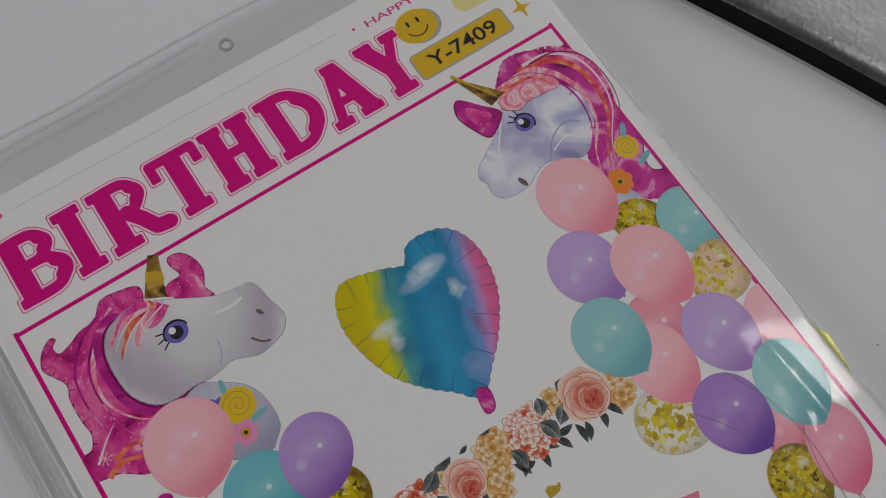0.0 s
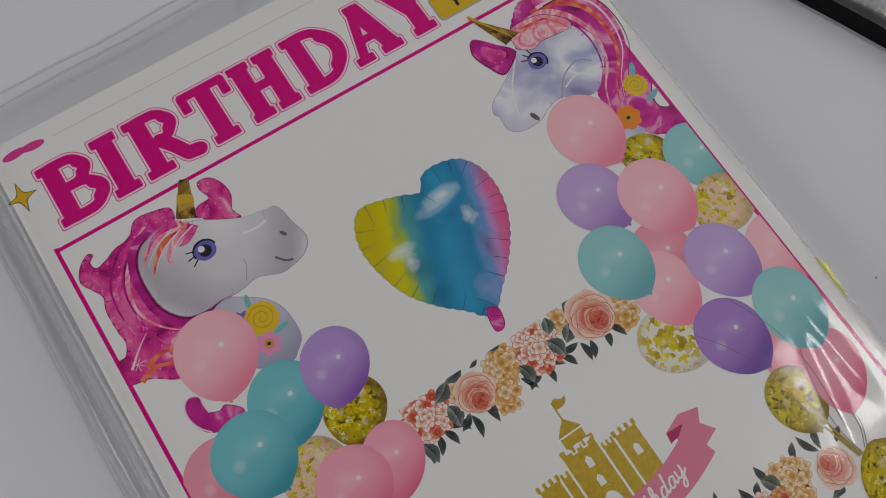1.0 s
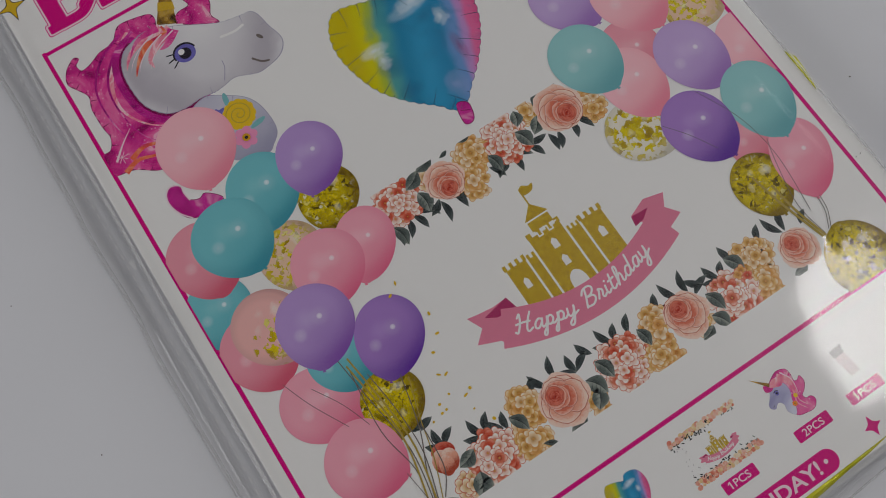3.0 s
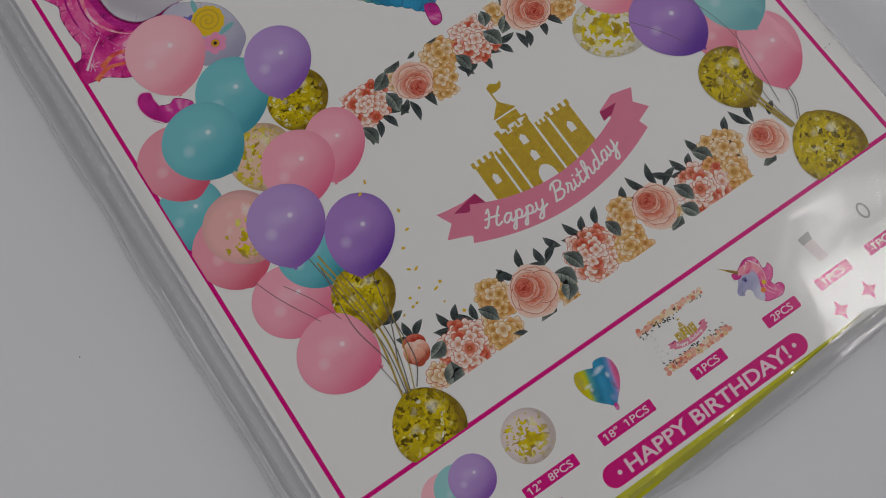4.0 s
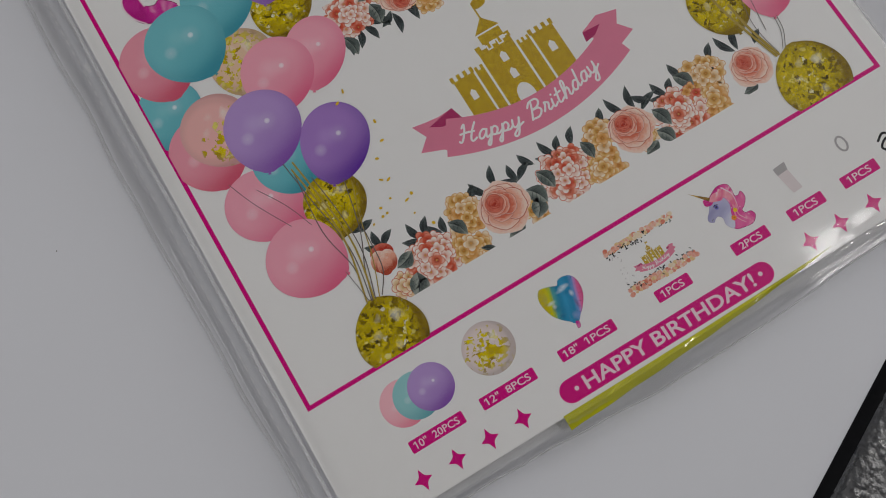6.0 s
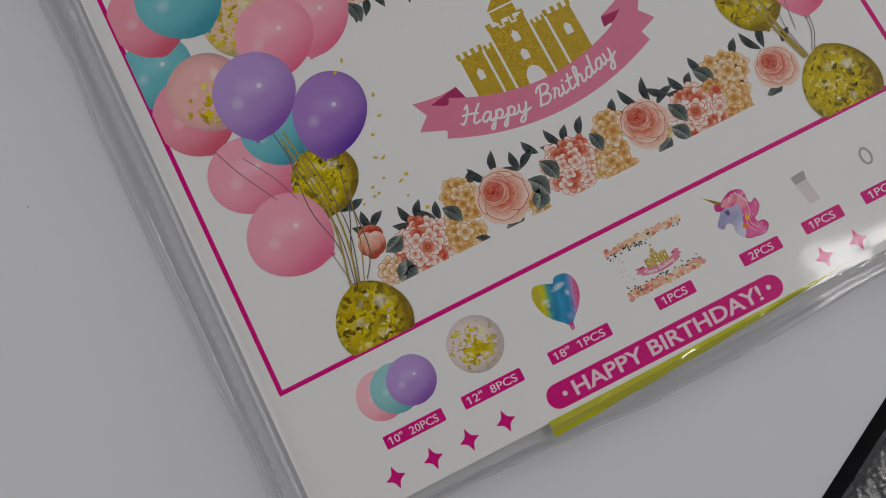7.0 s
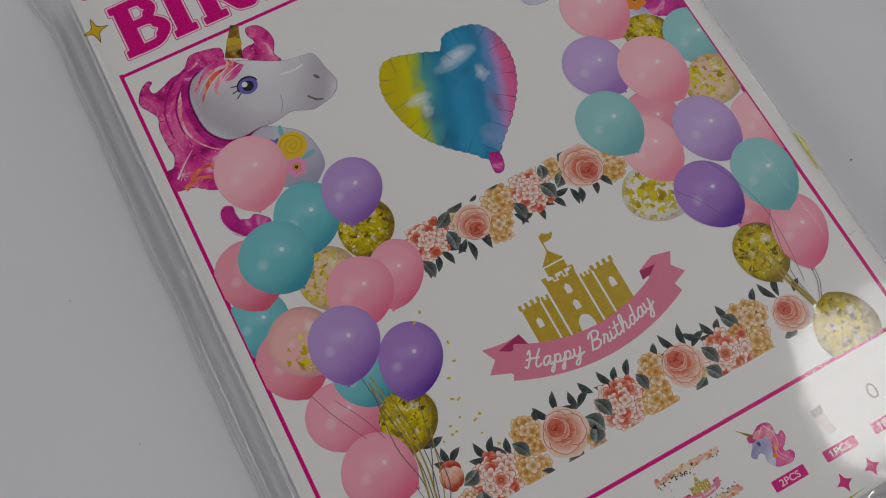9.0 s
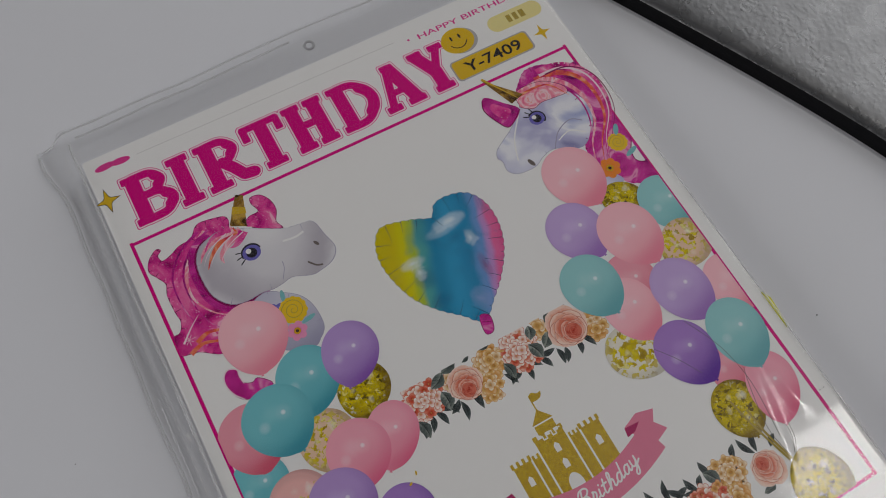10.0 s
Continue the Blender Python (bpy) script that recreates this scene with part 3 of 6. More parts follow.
# ---- the package ----
package = tagged(new("balloon_kit_package"), "flat clear plastic bag holding a printed white birthday balloon kit card", "package")
CARD = (-5.6, -44.0, 227.0, 277.5)
card = solid("card", box(*CARD, 1.5), -0.7, 0.0, package, PAPER, "white coated card printed with pink birthday decorations")
BUNDLE = plain("grey_white_folded_film", (0.50, 0.50, 0.51), (0.66, 0.66, 0.67), 60, 0.45, 0.3)
solid("folded_contents", box(-4.6, -41.0, 225.0, 276.0, 4), -11.6, -0.8, package, BUNDLE, "folded pale plastic contents under the card", 1.5)

# pale slab added under the lower flap, to lighten the shade there
FLAP_LIGHTENER = plain("pale_flap_lightener", (0.66, 0.66, 0.67), (0.76, 0.76, 0.77), 90, 0.4, 0.3)
solid("flap_lightener", box(6.0, -47.6, 216.0, -40.5, 3), -7.4, -4.6, package, FLAP_LIGHTENER, "pale slab added under the lower flap to lighten it", 0.8)

# frame round the picture
W = 0.75
printed("picture_frame", [([box(-W, -W, W, 230 + W), box(220 - W, -W, 220 + W, 229 + W), box(0, -W, 220, W), [(0, 229.6 - W), (220, 228.4 - W), (220, 228.4 + W), (0, 229.6 + W)]], MAGENTA)], card, "thin magenta rectangular line")

# heading: slab-serif capitals
def letter(strokes, x0, x1, grow):
    y0, y1 = 237.6, 259.6
    out = []
    for pts, w in strokes:
        pts = [(x0 + p[0] * (x1 - x0), y0 + p[1] * (y1 - y0)) for p in pts]
        if len(pts) > 2:
            out += stroke(pts, w + grow)
            continue
        (xa, ya), (xb, yb) = pts
        l = math.hypot(xb - xa, yb - ya)
        ux, uy, e, h = (xb - xa) / l, (yb - ya) / l, 0.5 + grow / 2, (w + grow) / 2
        r = 0.45 + grow * 0.2
        out.append([(xa + ux * (a - e) - uy * b, ya + uy * (a - e) + ux * b) for a, b in box(0, -h, l + 2 * e, h, r)])
    return out


def bow(x, y, rx, ry, a0, a1, count=12):
    return [(x + rx * math.cos(radians(a0 + (a1 - a0) * k / count)), y + ry * math.sin(radians(a0 + (a1 - a0) * k / count))) for k in range(count + 1)]


ST, TH, SE = 5.4, 2.8, 2.5
CAPS = {
    "B": [([(0.2, 0), (0.2, 1)], ST), ([(0, 0), (0.5, 0)], SE), ([(0, 1), (0.45, 1)], SE), ([(0.2, 1)] + bow(0.5, 0.77, 0.32, 0.23, 90, -90) + [(0.2, 0.54)], TH), ([(0.2, 0.54)] + bow(0.55, 0.27, 0.38, 0.27, 90, -90) + [(0.2, 0)], TH), (bow(0.55, 0.27, 0.39, 0.2, 45, -45), ST - 1.4), (bow(0.5, 0.77, 0.33, 0.15, 45, -45), ST - 1.8)],
    "I": [([(0.5, 0), (0.5, 1)], ST), ([(0, 0), (1, 0)], SE), ([(0, 1), (1, 1)], SE)],
    "R": [([(0.2, 0), (0.2, 1)], ST), ([(0, 0), (0.42, 0)], SE), ([(0, 1), (0.4, 1)], SE), ([(0.2, 1)] + bow(0.48, 0.75, 0.28, 0.25, 90, -90) + [(0.2, 0.5)], TH), (bow(0.48, 0.75, 0.30, 0.17, 45, -45), ST - 1.8), ([(0.45, 0.5), (0.62, 0.3), (0.78, 0.05), (1.0, 0.02)], ST - 1)],
    "T": [([(0.5, 0), (0.5, 1)], ST), ([(0.26, 0), (0.74, 0)], SE), ([(0, 1), (1, 1)], SE), ([(0.01, 1), (0.01, 0.74)], SE), ([(0.99, 1), (0.99, 0.74)], SE)],
    "H": [([(0.19, 0), (0.19, 1)], ST), ([(0.81, 0), (0.81, 1)], ST), ([(0.19, 0.52), (0.81, 0.52)], TH), ([(0, 0), (0.38, 0)], SE), ([(0, 1), (0.38, 1)], SE), ([(0.62, 0), (1, 0)], SE), ([(0.62, 1), (1, 1)], SE)],
    "D": [([(0.2, 0), (0.2, 1)], ST), ([(0, 0), (0.45, 0)], SE), ([(0, 1), (0.45, 1)], SE), ([(0.2, 1)] + bow(0.42, 0.5, 0.52, 0.5, 90, -90, 18) + [(0.2, 0)], TH), (bow(0.42, 0.5, 0.53, 0.42, 50, -50), ST - 0.9)],
    "A": [([(0.13, 0), (0.46, 1)], TH), ([(0.84, 0), (0.50, 1)], ST), ([(0.28, 0.36), (0.7, 0.36)], TH - 0.5), ([(0, 0), (0.3, 0)], SE), ([(0.62, 0), (1, 0)], SE), ([(0.36, 1), (0.54, 1)], SE)],
    "Y": [([(0.5, 0), (0.5, 0.45)], ST), ([(0.5, 0.42), (0.14, 1)], ST), ([(0.5, 0.42), (0.86, 1)], TH), ([(0.28, 0), (0.74, 0)], SE), ([(0, 1), (0.33, 1)], SE), ([(0.68, 1), (1, 1)], SE)],
}
HEADING = (("B", 7.0, 25.5), ("I", 28.0, 35.8), ("R", 41.0, 61.0), ("T", 63.8, 80.4), ("H", 84.4, 101.8), ("D", 107.2, 126.0), ("A", 129.0, 147.0), ("Y", 150.0, 166.5))
for char, x0, x1 in HEADING:
    drop = -0.010 * (x0 - 7)
    printed("heading_letter", [(letter(CAPS[char], x0, x1, 3.1), ROSE_INK), (letter(CAPS[char], x0, x1, 2.4), PALE_INK), (letter(CAPS[char], x0, x1, 1.15), ROSE_INK), (letter(CAPS[char], x0, x1, 0.8), MAGENTA)], card, "large magenta slab-serif capital letter " + char + " with pale outline", move=lambda x, y, d=drop: (x, y + d), stack=False)


layer[0] = 0.03


def sparkle(name, x, y, r, material, waist=0.26, edge=None):
    def star(k):
        pts = []
        for q in range(4):
            w = radians(90 * q)
            pts.append((x + k * r * math.cos(w), y + k * r * math.sin(w) * 1.12))
            for f in (0.33, 0.66):
                v = w + radians(90 * f)
                pts.append((x + k * r * waist * 1.25 * math.cos(v), y + k * r * waist * 1.25 * math.sin(v)))
        return pts
    pieces = [([star(1.18)], edge)] if edge else []
    return printed(name, pieces + [([star(1.0)], material)], card, "four-pointed printed star", stack=False)


sparkle("star_print", -1.6, 254.5, 5.0, YELLOW_INK, 0.32, BLACK_INK)
sparkle("star_print", 214.8, 241.2, 4.6, YELLOW_INK, 0.3)
printed("pink_leaf_mark", [([ellipse(3.0, 271.2, 4.6, 1.7, 4), ellipse(10.0, 270.9, 4.6, 1.7, -3)], ROSE_INK)], card, "two small pink leaf shapes")
printed("dotted_line", [([box(18 + 1.45 * k, 270.5 - 0.012 * k, 18.8 + 1.45 * k, 270.8 - 0.012 * k) for k in range(90)], FAINT_INK)], card, "fine grey dotted line")
words("small_heading", "HAPPY BIRTHDAY", (160.0, 265.6, 219.0, 268.6), card, ROSE_INK, "small pink words HAPPY BIRTHDAY", 0.01)
printed("small_dot", [([ellipse(155.0, 267.6, 0.6)], ROSE_INK)], card)
printed("smiley_face", [([ellipse(177.4, 255.4, 8.4, 7.3)], SHADE_INK), ([ellipse(175.9, 256.2, 8.4, 7.3)], YELLOW_INK), ([ellipse(173.4, 258.4, 0.55, 1.4), ellipse(177.8, 258.4, 0.55, 1.4)] + stroke(bow(175.8, 256.0, 4.4, 4.0, 200, 340), 0.5), BLACK_INK)], card, "yellow round smiling face with grey shadow")
printed("code_plate", [([box(165.2, 234.6, 207.8, 246.4, 2.2)], SHADE_INK), ([box(166.0, 235.4, 207.0, 245.8, 1.8)], YELLOW_INK)], card, "yellow rounded plate with dark border")
words("code_text", "Y-7409", (171.5, 237.6, 202.0, 243.6), card, BLACK_INK, "black characters Y-7409", 0.015)
printed("brand_pill", [([box(193.0, 251.0, 222.5, 260.4, 4.6)], LEMON_INK), ([box(203.5, 253.6, 205.8, 258.0), box(207.0, 253.6, 209.3, 258.0), box(210.5, 253.6, 213.2, 258.0)], STRING_INK)], card, "pale lemon pill with short dark bars")

layer[0] = 0.03


# balloons of the picture, from the hindmost forward: x, y, half length, half width, way to the knot, ink
def balloon(name, x, y, a, b, knot, material, label, clip=()):
    outline = egg(x, y, a, b, knot)
    tail = []
    k = radians(knot)
    if not clip:
        ex, ey = x + a * 1.02 * math.cos(k), y + a * 1.02 * math.sin(k)
        tail = [[(ex - 0.35 * math.sin(k), ey + 0.35 * math.cos(k)), (ex + 0.35 * math.sin(k), ey - 0.35 * math.cos(k)), (ex + 0.8 * math.cos(k) + 0.6 * math.sin(k), ey + 0.8 * math.sin(k) - 0.6 * math.cos(k)), (ex + 0.8 * math.cos(k) - 0.6 * math.sin(k), ey + 0.8 * math.sin(k) + 0.6 * math.cos(k))]]
    for nx, ny, d in clip:
        outline = cut(outline, nx, ny, d)
    return printed(name, [([outline] + tail, material)], card, label, frame_box=(x, y, (a + b) / 2, (a + b) / 2))


def strand(points, width=0.35, material=LINE_INK):
    return printed("string_print", [(stroke(smooth(points, 6, False), width), material)], card, "thin printed balloon string")


LEFT, RIGHT, BOTTOM = (-1, 0, 0), (1, 0, 220), (0, -1, 0)

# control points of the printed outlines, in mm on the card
UL_HEAD = [(45.1, 214.4), (51.7, 210.7), (60.6, 206.0), (68.9, 204.3), (72.1, 203.8), (74.0, 201.1), (75.1, 194.8), (76.6, 188.7), (75.5, 184.9), (72.2, 182.0), (66.8, 180.6), (62.1, 180.4), (54.7, 183.4), (49.9, 182.8), (45.2, 182.3), (40.1, 183.1), (33.3, 182.7), (26.6, 184.6), (21.5, 191.4), (20.2, 200.6), (21.0, 208.6), (24.0, 214.1), (27.9, 216.5), (35.4, 218.0)]
UL_MANE = [(40.2, 218.7), (40.3, 223.0), (34.5, 224.9), (28.0, 225.3), (23.4, 220.6), (17.4, 219.5), (13.0, 217.4), (8.7, 216.5), (7.7, 219.6), (9.7, 221.5), (8.0, 222.6), (4.0, 219.5), (2.0, 214.7), (4.2, 210.4), (6.3, 206.0), (4.9, 200.9), (5.0, 192.6), (5.6, 187.6), (3.4, 183.2), (-0.3, 182.2), (-0.4, 174.4), (7.2, 172.1), (15.1, 167.0), (21.6, 169.2), (33.1, 180.4), (27.1, 185.5), (22.0, 192.3), (20.7, 200.3), (21.9, 208.1), (25.2, 213.3), (30.9, 217.1), (37.1, 217.0)]
UL_HORN = [(48.4, 230.8), (51.5, 229.3), (47.0, 214.4), (40.3, 217.9)]
UL_BAND = [(45.0, 226.0), (49.9, 223.3), (49.2, 220.2), (43.2, 222.7)]
UL_EAR = [(47.0, 214.4), (49.4, 218.0), (54.3, 218.7), (53.0, 223.5), (53.8, 226.3), (58.0, 225.5), (60.9, 221.0), (61.3, 215.6), (59.0, 210.6), (59.7, 206.4)]
UL_NECK = [(33.9, 179.9), (41.1, 182.9), (47.9, 179.3), (54.0, 174.2), (56.9, 167.5), (57.0, 158.0), (53.2, 153.4), (48.9, 151.6), (37.5, 156.7), (34.2, 170.4)]
UL_FOOT = [(28.0, 146.3), (23.7, 150.7), (21.1, 150.0), (17.9, 151.6), (17.4, 154.8), (17.5, 157.9), (14.4, 159.5), (11.8, 157.5), (11.2, 153.5), (12.7, 148.9), (15.6, 145.3), (20.1, 144.1), (25.6, 144.1)]
UL_SPOTS = [(43.7, 202.0), (70.0, 192.9), (63.3, 186.5), (68.0, 182.7), (48.4, 170.1), (46.1, 161.0), (47.0, 177.5), (52.5, 163.7), (42.6, 174.4)]
UR_FACE = [(184.1, 210.3), (174.9, 202.5), (166.2, 197.4), (162.1, 194.8), (160.3, 191.2), (161.5, 188.6), (161.1, 183.4), (164.9, 180.0), (173.4, 179.6), (179.3, 182.3), (186.3, 183.1), (198.2, 178.1), (209.2, 187.3), (212.0, 198.0), (206.7, 207.0), (194.7, 210.5)]
UR_MANE = [(185.0, 216.7), (189.9, 222.0), (195.4, 226.1), (203.1, 225.6), (211.1, 222.0), (217.2, 219.2), (220.9, 220.4), (223.3, 221.8), (224.8, 204.0), (223.9, 154.8), (222.0, 150.1), (215.7, 148.1), (207.6, 151.3), (203.1, 155.6), (197.7, 155.5), (192.0, 150.2), (194.3, 159.5), (197.4, 171.9), (199.4, 178.7), (205.3, 184.3), (209.2, 192.9), (207.3, 202.4), (198.3, 208.2), (186.8, 208.6), (183.9, 211.8)]
UR_LILAC = [(200.3, 162.1), (205.2, 155.0), (198.4, 153.0), (192.0, 149.9), (194.5, 158.1)]
UR_STREAK = [(196.9, 218.9), (208.2, 218.0), (216.4, 210.8), (218.6, 199.5), (215.8, 187.2), (207.3, 176.2), (202.2, 166.2)]
UR_STREAK2 = [(191.4, 216.8), (202.1, 217.0), (209.8, 209.3), (212.7, 198.9), (210.1, 186.7), (202.4, 176.7), (197.7, 163.8)]
UR_HOLE = [(221.1, 171.5), (224.7, 172.6), (224.8, 167.7), (223.9, 161.5), (221.4, 159.1), (218.2, 158.5), (215.6, 161.2), (216.8, 166.1)]
UR_EAR = [(168.9, 220.6), (171.8, 221.5), (177.4, 215.4), (182.4, 208.6), (173.6, 202.8), (169.7, 208.1), (167.3, 215.6)]
UR_HORN = [(174.2, 231.1), (180.8, 213.0), (188.1, 215.2), (180.6, 223.7)]
UR_SPOTS = [(187.0, 200.7), (172.7, 182.1), (213.2, 172.4), (202.6, 162.7)]
HEART = [(119.5, 179.8), (123.8, 184.9), (131.3, 185.7), (139.5, 182.6), (144.2, 174.4), (144.3, 163.1), (140.3, 151.9), (132.2, 141.0), (123.8, 133.2), (118.6, 128.3), (114.0, 128.7), (109.9, 133.4), (101.6, 141.1), (94.5, 150.9), (90.6, 164.0), (90.4, 174.8), (94.1, 183.3), (99.7, 186.0), (112.0, 182.7)]
HEART_TAIL = [(115.5, 130.3), (119.4, 128.8), (118.6, 123.6), (116.6, 121.6), (114.0, 122.8)]
UR_LOCK = [(183.6, 211.5), (185.0, 217.1), (191.8, 218.3), (200.1, 216.7), (206.9, 210.7), (207.1, 206.4), (199.9, 206.7), (193.4, 207.2), (188.6, 206.1), (183.9, 209.0)]

# garlands of printed flowers
TOP_CUT, LOW_CUT = (0, 1, 117.8), (0, -1, -13.9)


def clipped(polys, side):
    return [p for p in (cut(q, *side) for q in polys) if len(p) > 2] if side else polys


def hydrangea(x, y, rx, ry, inks, side=None, size=2.3):
    pieces, spots = [], []
    tries = 0
    while len(spots) < int(rx * ry * 0.62) and tries < 4000:
        tries += 1
        w, r = rng.uniform(0, 6.283), math.sqrt(rng.random())
        p = (x + rx * r * math.cos(w), y + ry * r * math.sin(w))
        if all(math.hypot(p[0] - q[0], p[1] - q[1]) > size * 0.62 for q in spots):
            spots.append(p)
    spots.sort(key=lambda p: -((p[0] - x) / rx) ** 2 - ((p[1] - y) / ry) ** 2)
    for px, py in spots:
        mat = rng.choice(inks)
        turn = rng.uniform(0, 90)
        s = size * rng.uniform(0.8, 1.1)
        under = clipped([ellipse(px + 0.5 * s * math.cos(radians(turn + 90 * q)), py + 0.5 * s * math.sin(radians(turn + 90 * q)), 0.66 * s, 0.57 * s, turn + 90 * q, 12) for q in range(4)], side)
        if under:
            pieces.append((under, FLORET_AMBER if FLORET_GOLD in inks else FLORET_CORAL, (px, py, s * 2.2)))
        for pair in ((0, 2), (1, 3)):
            petal = [ellipse(px + 0.5 * s * math.cos(radians(turn + 90 * q)), py + 0.5 * s * math.sin(radians(turn + 90 * q)), 0.56 * s, 0.48 * s, turn + 90 * q, 12) for q in pair]
            petal = clipped(petal, side)
            if petal:
                pieces.append((petal, mat, (px, py, s * 1.05)))
        dot = clipped([ellipse(px, py, 0.16 * s, count=6)], side)
        if dot:
            pieces.append((dot, FLORET_AMBER, (px, py, 1)))
    return printed("hydrangea_print", pieces, card, "printed " + ("golden" if FLORET_GOLD in inks else "coral and white") + " hydrangea head of small florets", 0.0006, stack=False)


ROSE_FOLD = ink("rose_fold_ink", (0.52, 0.13, 0.08), 0.25)
PETAL_RIM = ink("pale_petal_rim_ink", (0.88, 0.66, 0.58), 0.15)


def rose(x, y, r, tilt, side=None):
    """Petals in rings round a heart that sits off the middle, towards tilt."""
    hx, hy = x + 0.40 * r * math.cos(radians(tilt)), y + 0.40 * r * math.sin(radians(tilt))
    pieces = []
    for ring, (n, reach, size, mat) in enumerate(((5, 0.52, 0.58, ROSE_OUT), (5, 0.42, 0.50, ROSE_OUT), (4, 0.31, 0.42, ROSE_MID), (4, 0.22, 0.34, ROSE_MID), (4, 0.17, 0.32, ROSE_MID), (4, 0.14, 0.27, ROSE_IN), (3, 0.10, 0.21, ROSE_IN), (3, 0.06, 0.15, ROSE_IN), (2, 0.03, 0.08, ROSE_IN))):
        f = min(1, ring / 4)
        cx, cy = x + (hx - x) * f, y + (hy - y) * f
        for k in range(n):
            w = radians(360 * k / n + ring * 37 + rng.uniform(-20, 20))
            px, py = cx + reach * r * math.cos(w), cy + reach * r * math.sin(w)
            size *= rng.uniform(0.94, 1.06)
            wob = [(a * (1 + 0.10 * rng.uniform(-1, 1)), b) for a, b in ellipse(0, 0, 1, count=18)]
            c, s = math.cos(w), math.sin(w)
            shape = [(px + r * size * (a * 0.8 * c - b * s), py + r * size * (a * 0.8 * s + b * c)) for a, b in wob]
            under = [(px + (a - px) * 1.035, py + (b - py) * 1.035) for a, b in shape]
            fold = [(px + (a - px) * 1.09, py + (b - py) * 1.09) for a, b in shape]
            under, shape, fold = clipped([under], side), clipped([shape], side), clipped([fold], side)
            if fold and 0 < ring < 6:
                pieces.append((fold, ROSE_FOLD))
            if under:
                pieces.append((under, PETAL_RIM if ring < 5 else ROSE_MID, (px, py, r * size * 2.0)))
            if shape:
                pieces.append((shape, mat, (px - r * size * 0.9 * c, py - r * size * 0.9 * s, r * size * 1.75)))
    return printed("rose_print", pieces, card, "printed salmon pink rose with layered petals", 0.0006, stack=False)


def rosebud(x, y, r, up):
    pieces = []
    for dx, dy, a, b, mat in ((0, 0.3, 0.95, 0.75, ROSE_IN), (0, -0.25, 1.05, 0.7, ROSE_MID), (-0.35, -0.35, 0.7, 0.9, ROSE_OUT), (0.35, -0.4, 0.7, 0.9, ROSE_OUT), (0, -0.75, 0.62, 0.8, ROSE_OUT)):
        c, s = math.cos(radians(up - 90)), math.sin(radians(up - 90))
        px, py = x + r * (dx * c - dy * s), y + r * (dx * s + dy * c)
        pieces.append(([ellipse(px, py, a * r, b * r, up - 90, 20)], mat, (px, py - 0.8 * r, 1.7 * r)))
    return printed("rosebud_print", pieces, card, "printed half-open salmon rosebud", 0.004)


def leaf(x, y, way, length, width, material, side=None):
    """A pointed leaf from its stalk at (x, y): two halves of unlike tone and a pale midrib."""
    c, s = math.cos(radians(way)), math.sin(radians(way))

    def at(u, v):
        bend = 0.10 * math.sin(u * 3.1)
        v += bend
        return (x + length * (u * c - v * s), y + length * (u * s + v * c))
    prof = [(0.0, 0.0), (0.12, 0.45), (0.3, 0.85), (0.5, 1.0), (0.7, 0.78), (0.86, 0.4), (1.0, 0.0)]
    k = width / length / 2
    rib = [at(u, 0) for u, _ in prof]
    a = [at(u, k * h) for u, h in prof]
    b = [at(u, -k * h) for u, h in prof]
    mid = at(0.5, 0)
    pieces = []
    for shape, ref in ((a + rib[::-1][1:-1], at(0.4, -k * 0.3)), (b[::-1] + rib[1:-1], at(0.5, -k * 1.6))):
        shape = clipped([shape], side)
        if shape:
            pieces.append((shape, material, (*ref, length * 0.62)))
    veins = stroke([at(u, 0) for u in (0.0, 0.3, 0.6, 0.95)], 0.16)
    for u in (0.25, 0.42, 0.6):
        for sgn in (1, -1):
            veins += stroke([at(u, 0), at(u + 0.14, sgn * k * 0.75)], 0.09)
    veins = clipped(veins, side)
    if veins:
        pieces.append((veins, LEAF_GREY if material is LEAF_DARK else LEAF_DARK))
    if pieces:
        return printed("leaf_print", pieces, card, "printed slate grey-green leaf", 0.0006, stack=False)


CORALS = (FLORET_WHITE, FLORET_WHITE, FLORET_WHITE, FLORET_WHITE, FLORET_CORAL, FLORET_RED)
GOLDS = (FLORET_GOLD, FLORET_GOLD, FLORET_CREAM, FLORET_AMBER)
# lower garland: broad leaves, dark sprigs, then flowers
for x, y, w, l in ((46.5, 33, 95, 6), (46.5, 33, 150, 5.5), (46.5, 33, 35, 6), (59.5, 28.5, 110, 7), (59.5, 28.5, 160, 6.5), (60.5, 29, 60, 6), (84.5, 29, 170, 6), (85.5, 30, 120, 7), (89, 31, 75, 7), (96.5, 29, 95, 6), (96.5, 29, 30, 6.5), (96.5, 29, 150, 5.5), (112, 30, 115, 7), (112, 30, 160, 6.5), (113, 30, 65, 5.5), (138.5, 29.5, 165, 7.5), (139.5, 30, 115, 8), (143, 29.5, 80, 8), (144.5, 28, 25, 7.5), (155, 28, 115, 6.5), (155, 28, 165, 6), (156, 28, 60, 5), (176.5, 27.5, 165, 7), (183, 29, 115, 8), (184, 29, 70, 8), (171, 33, 190, 4.5), (43.5, 41.5, 70, 6.5), (43.5, 41.5, 130, 5), (43, 41, 20, 5), (66, 27, 130, 6), (67, 26, 80, 5.5), (80, 31, 60, 5), (104, 31, 120, 6), (118, 30, 60, 6), (131, 31, 70, 5), (149, 30, 140, 6), (163, 31, 110, 6), (174, 31, 60, 5.5), (190, 28, 40, 5)):
    leaf(x, y, w, l * 1.15, 2.7, LEAF_DARK, LOW_CUT)
layer[0] += 0.004
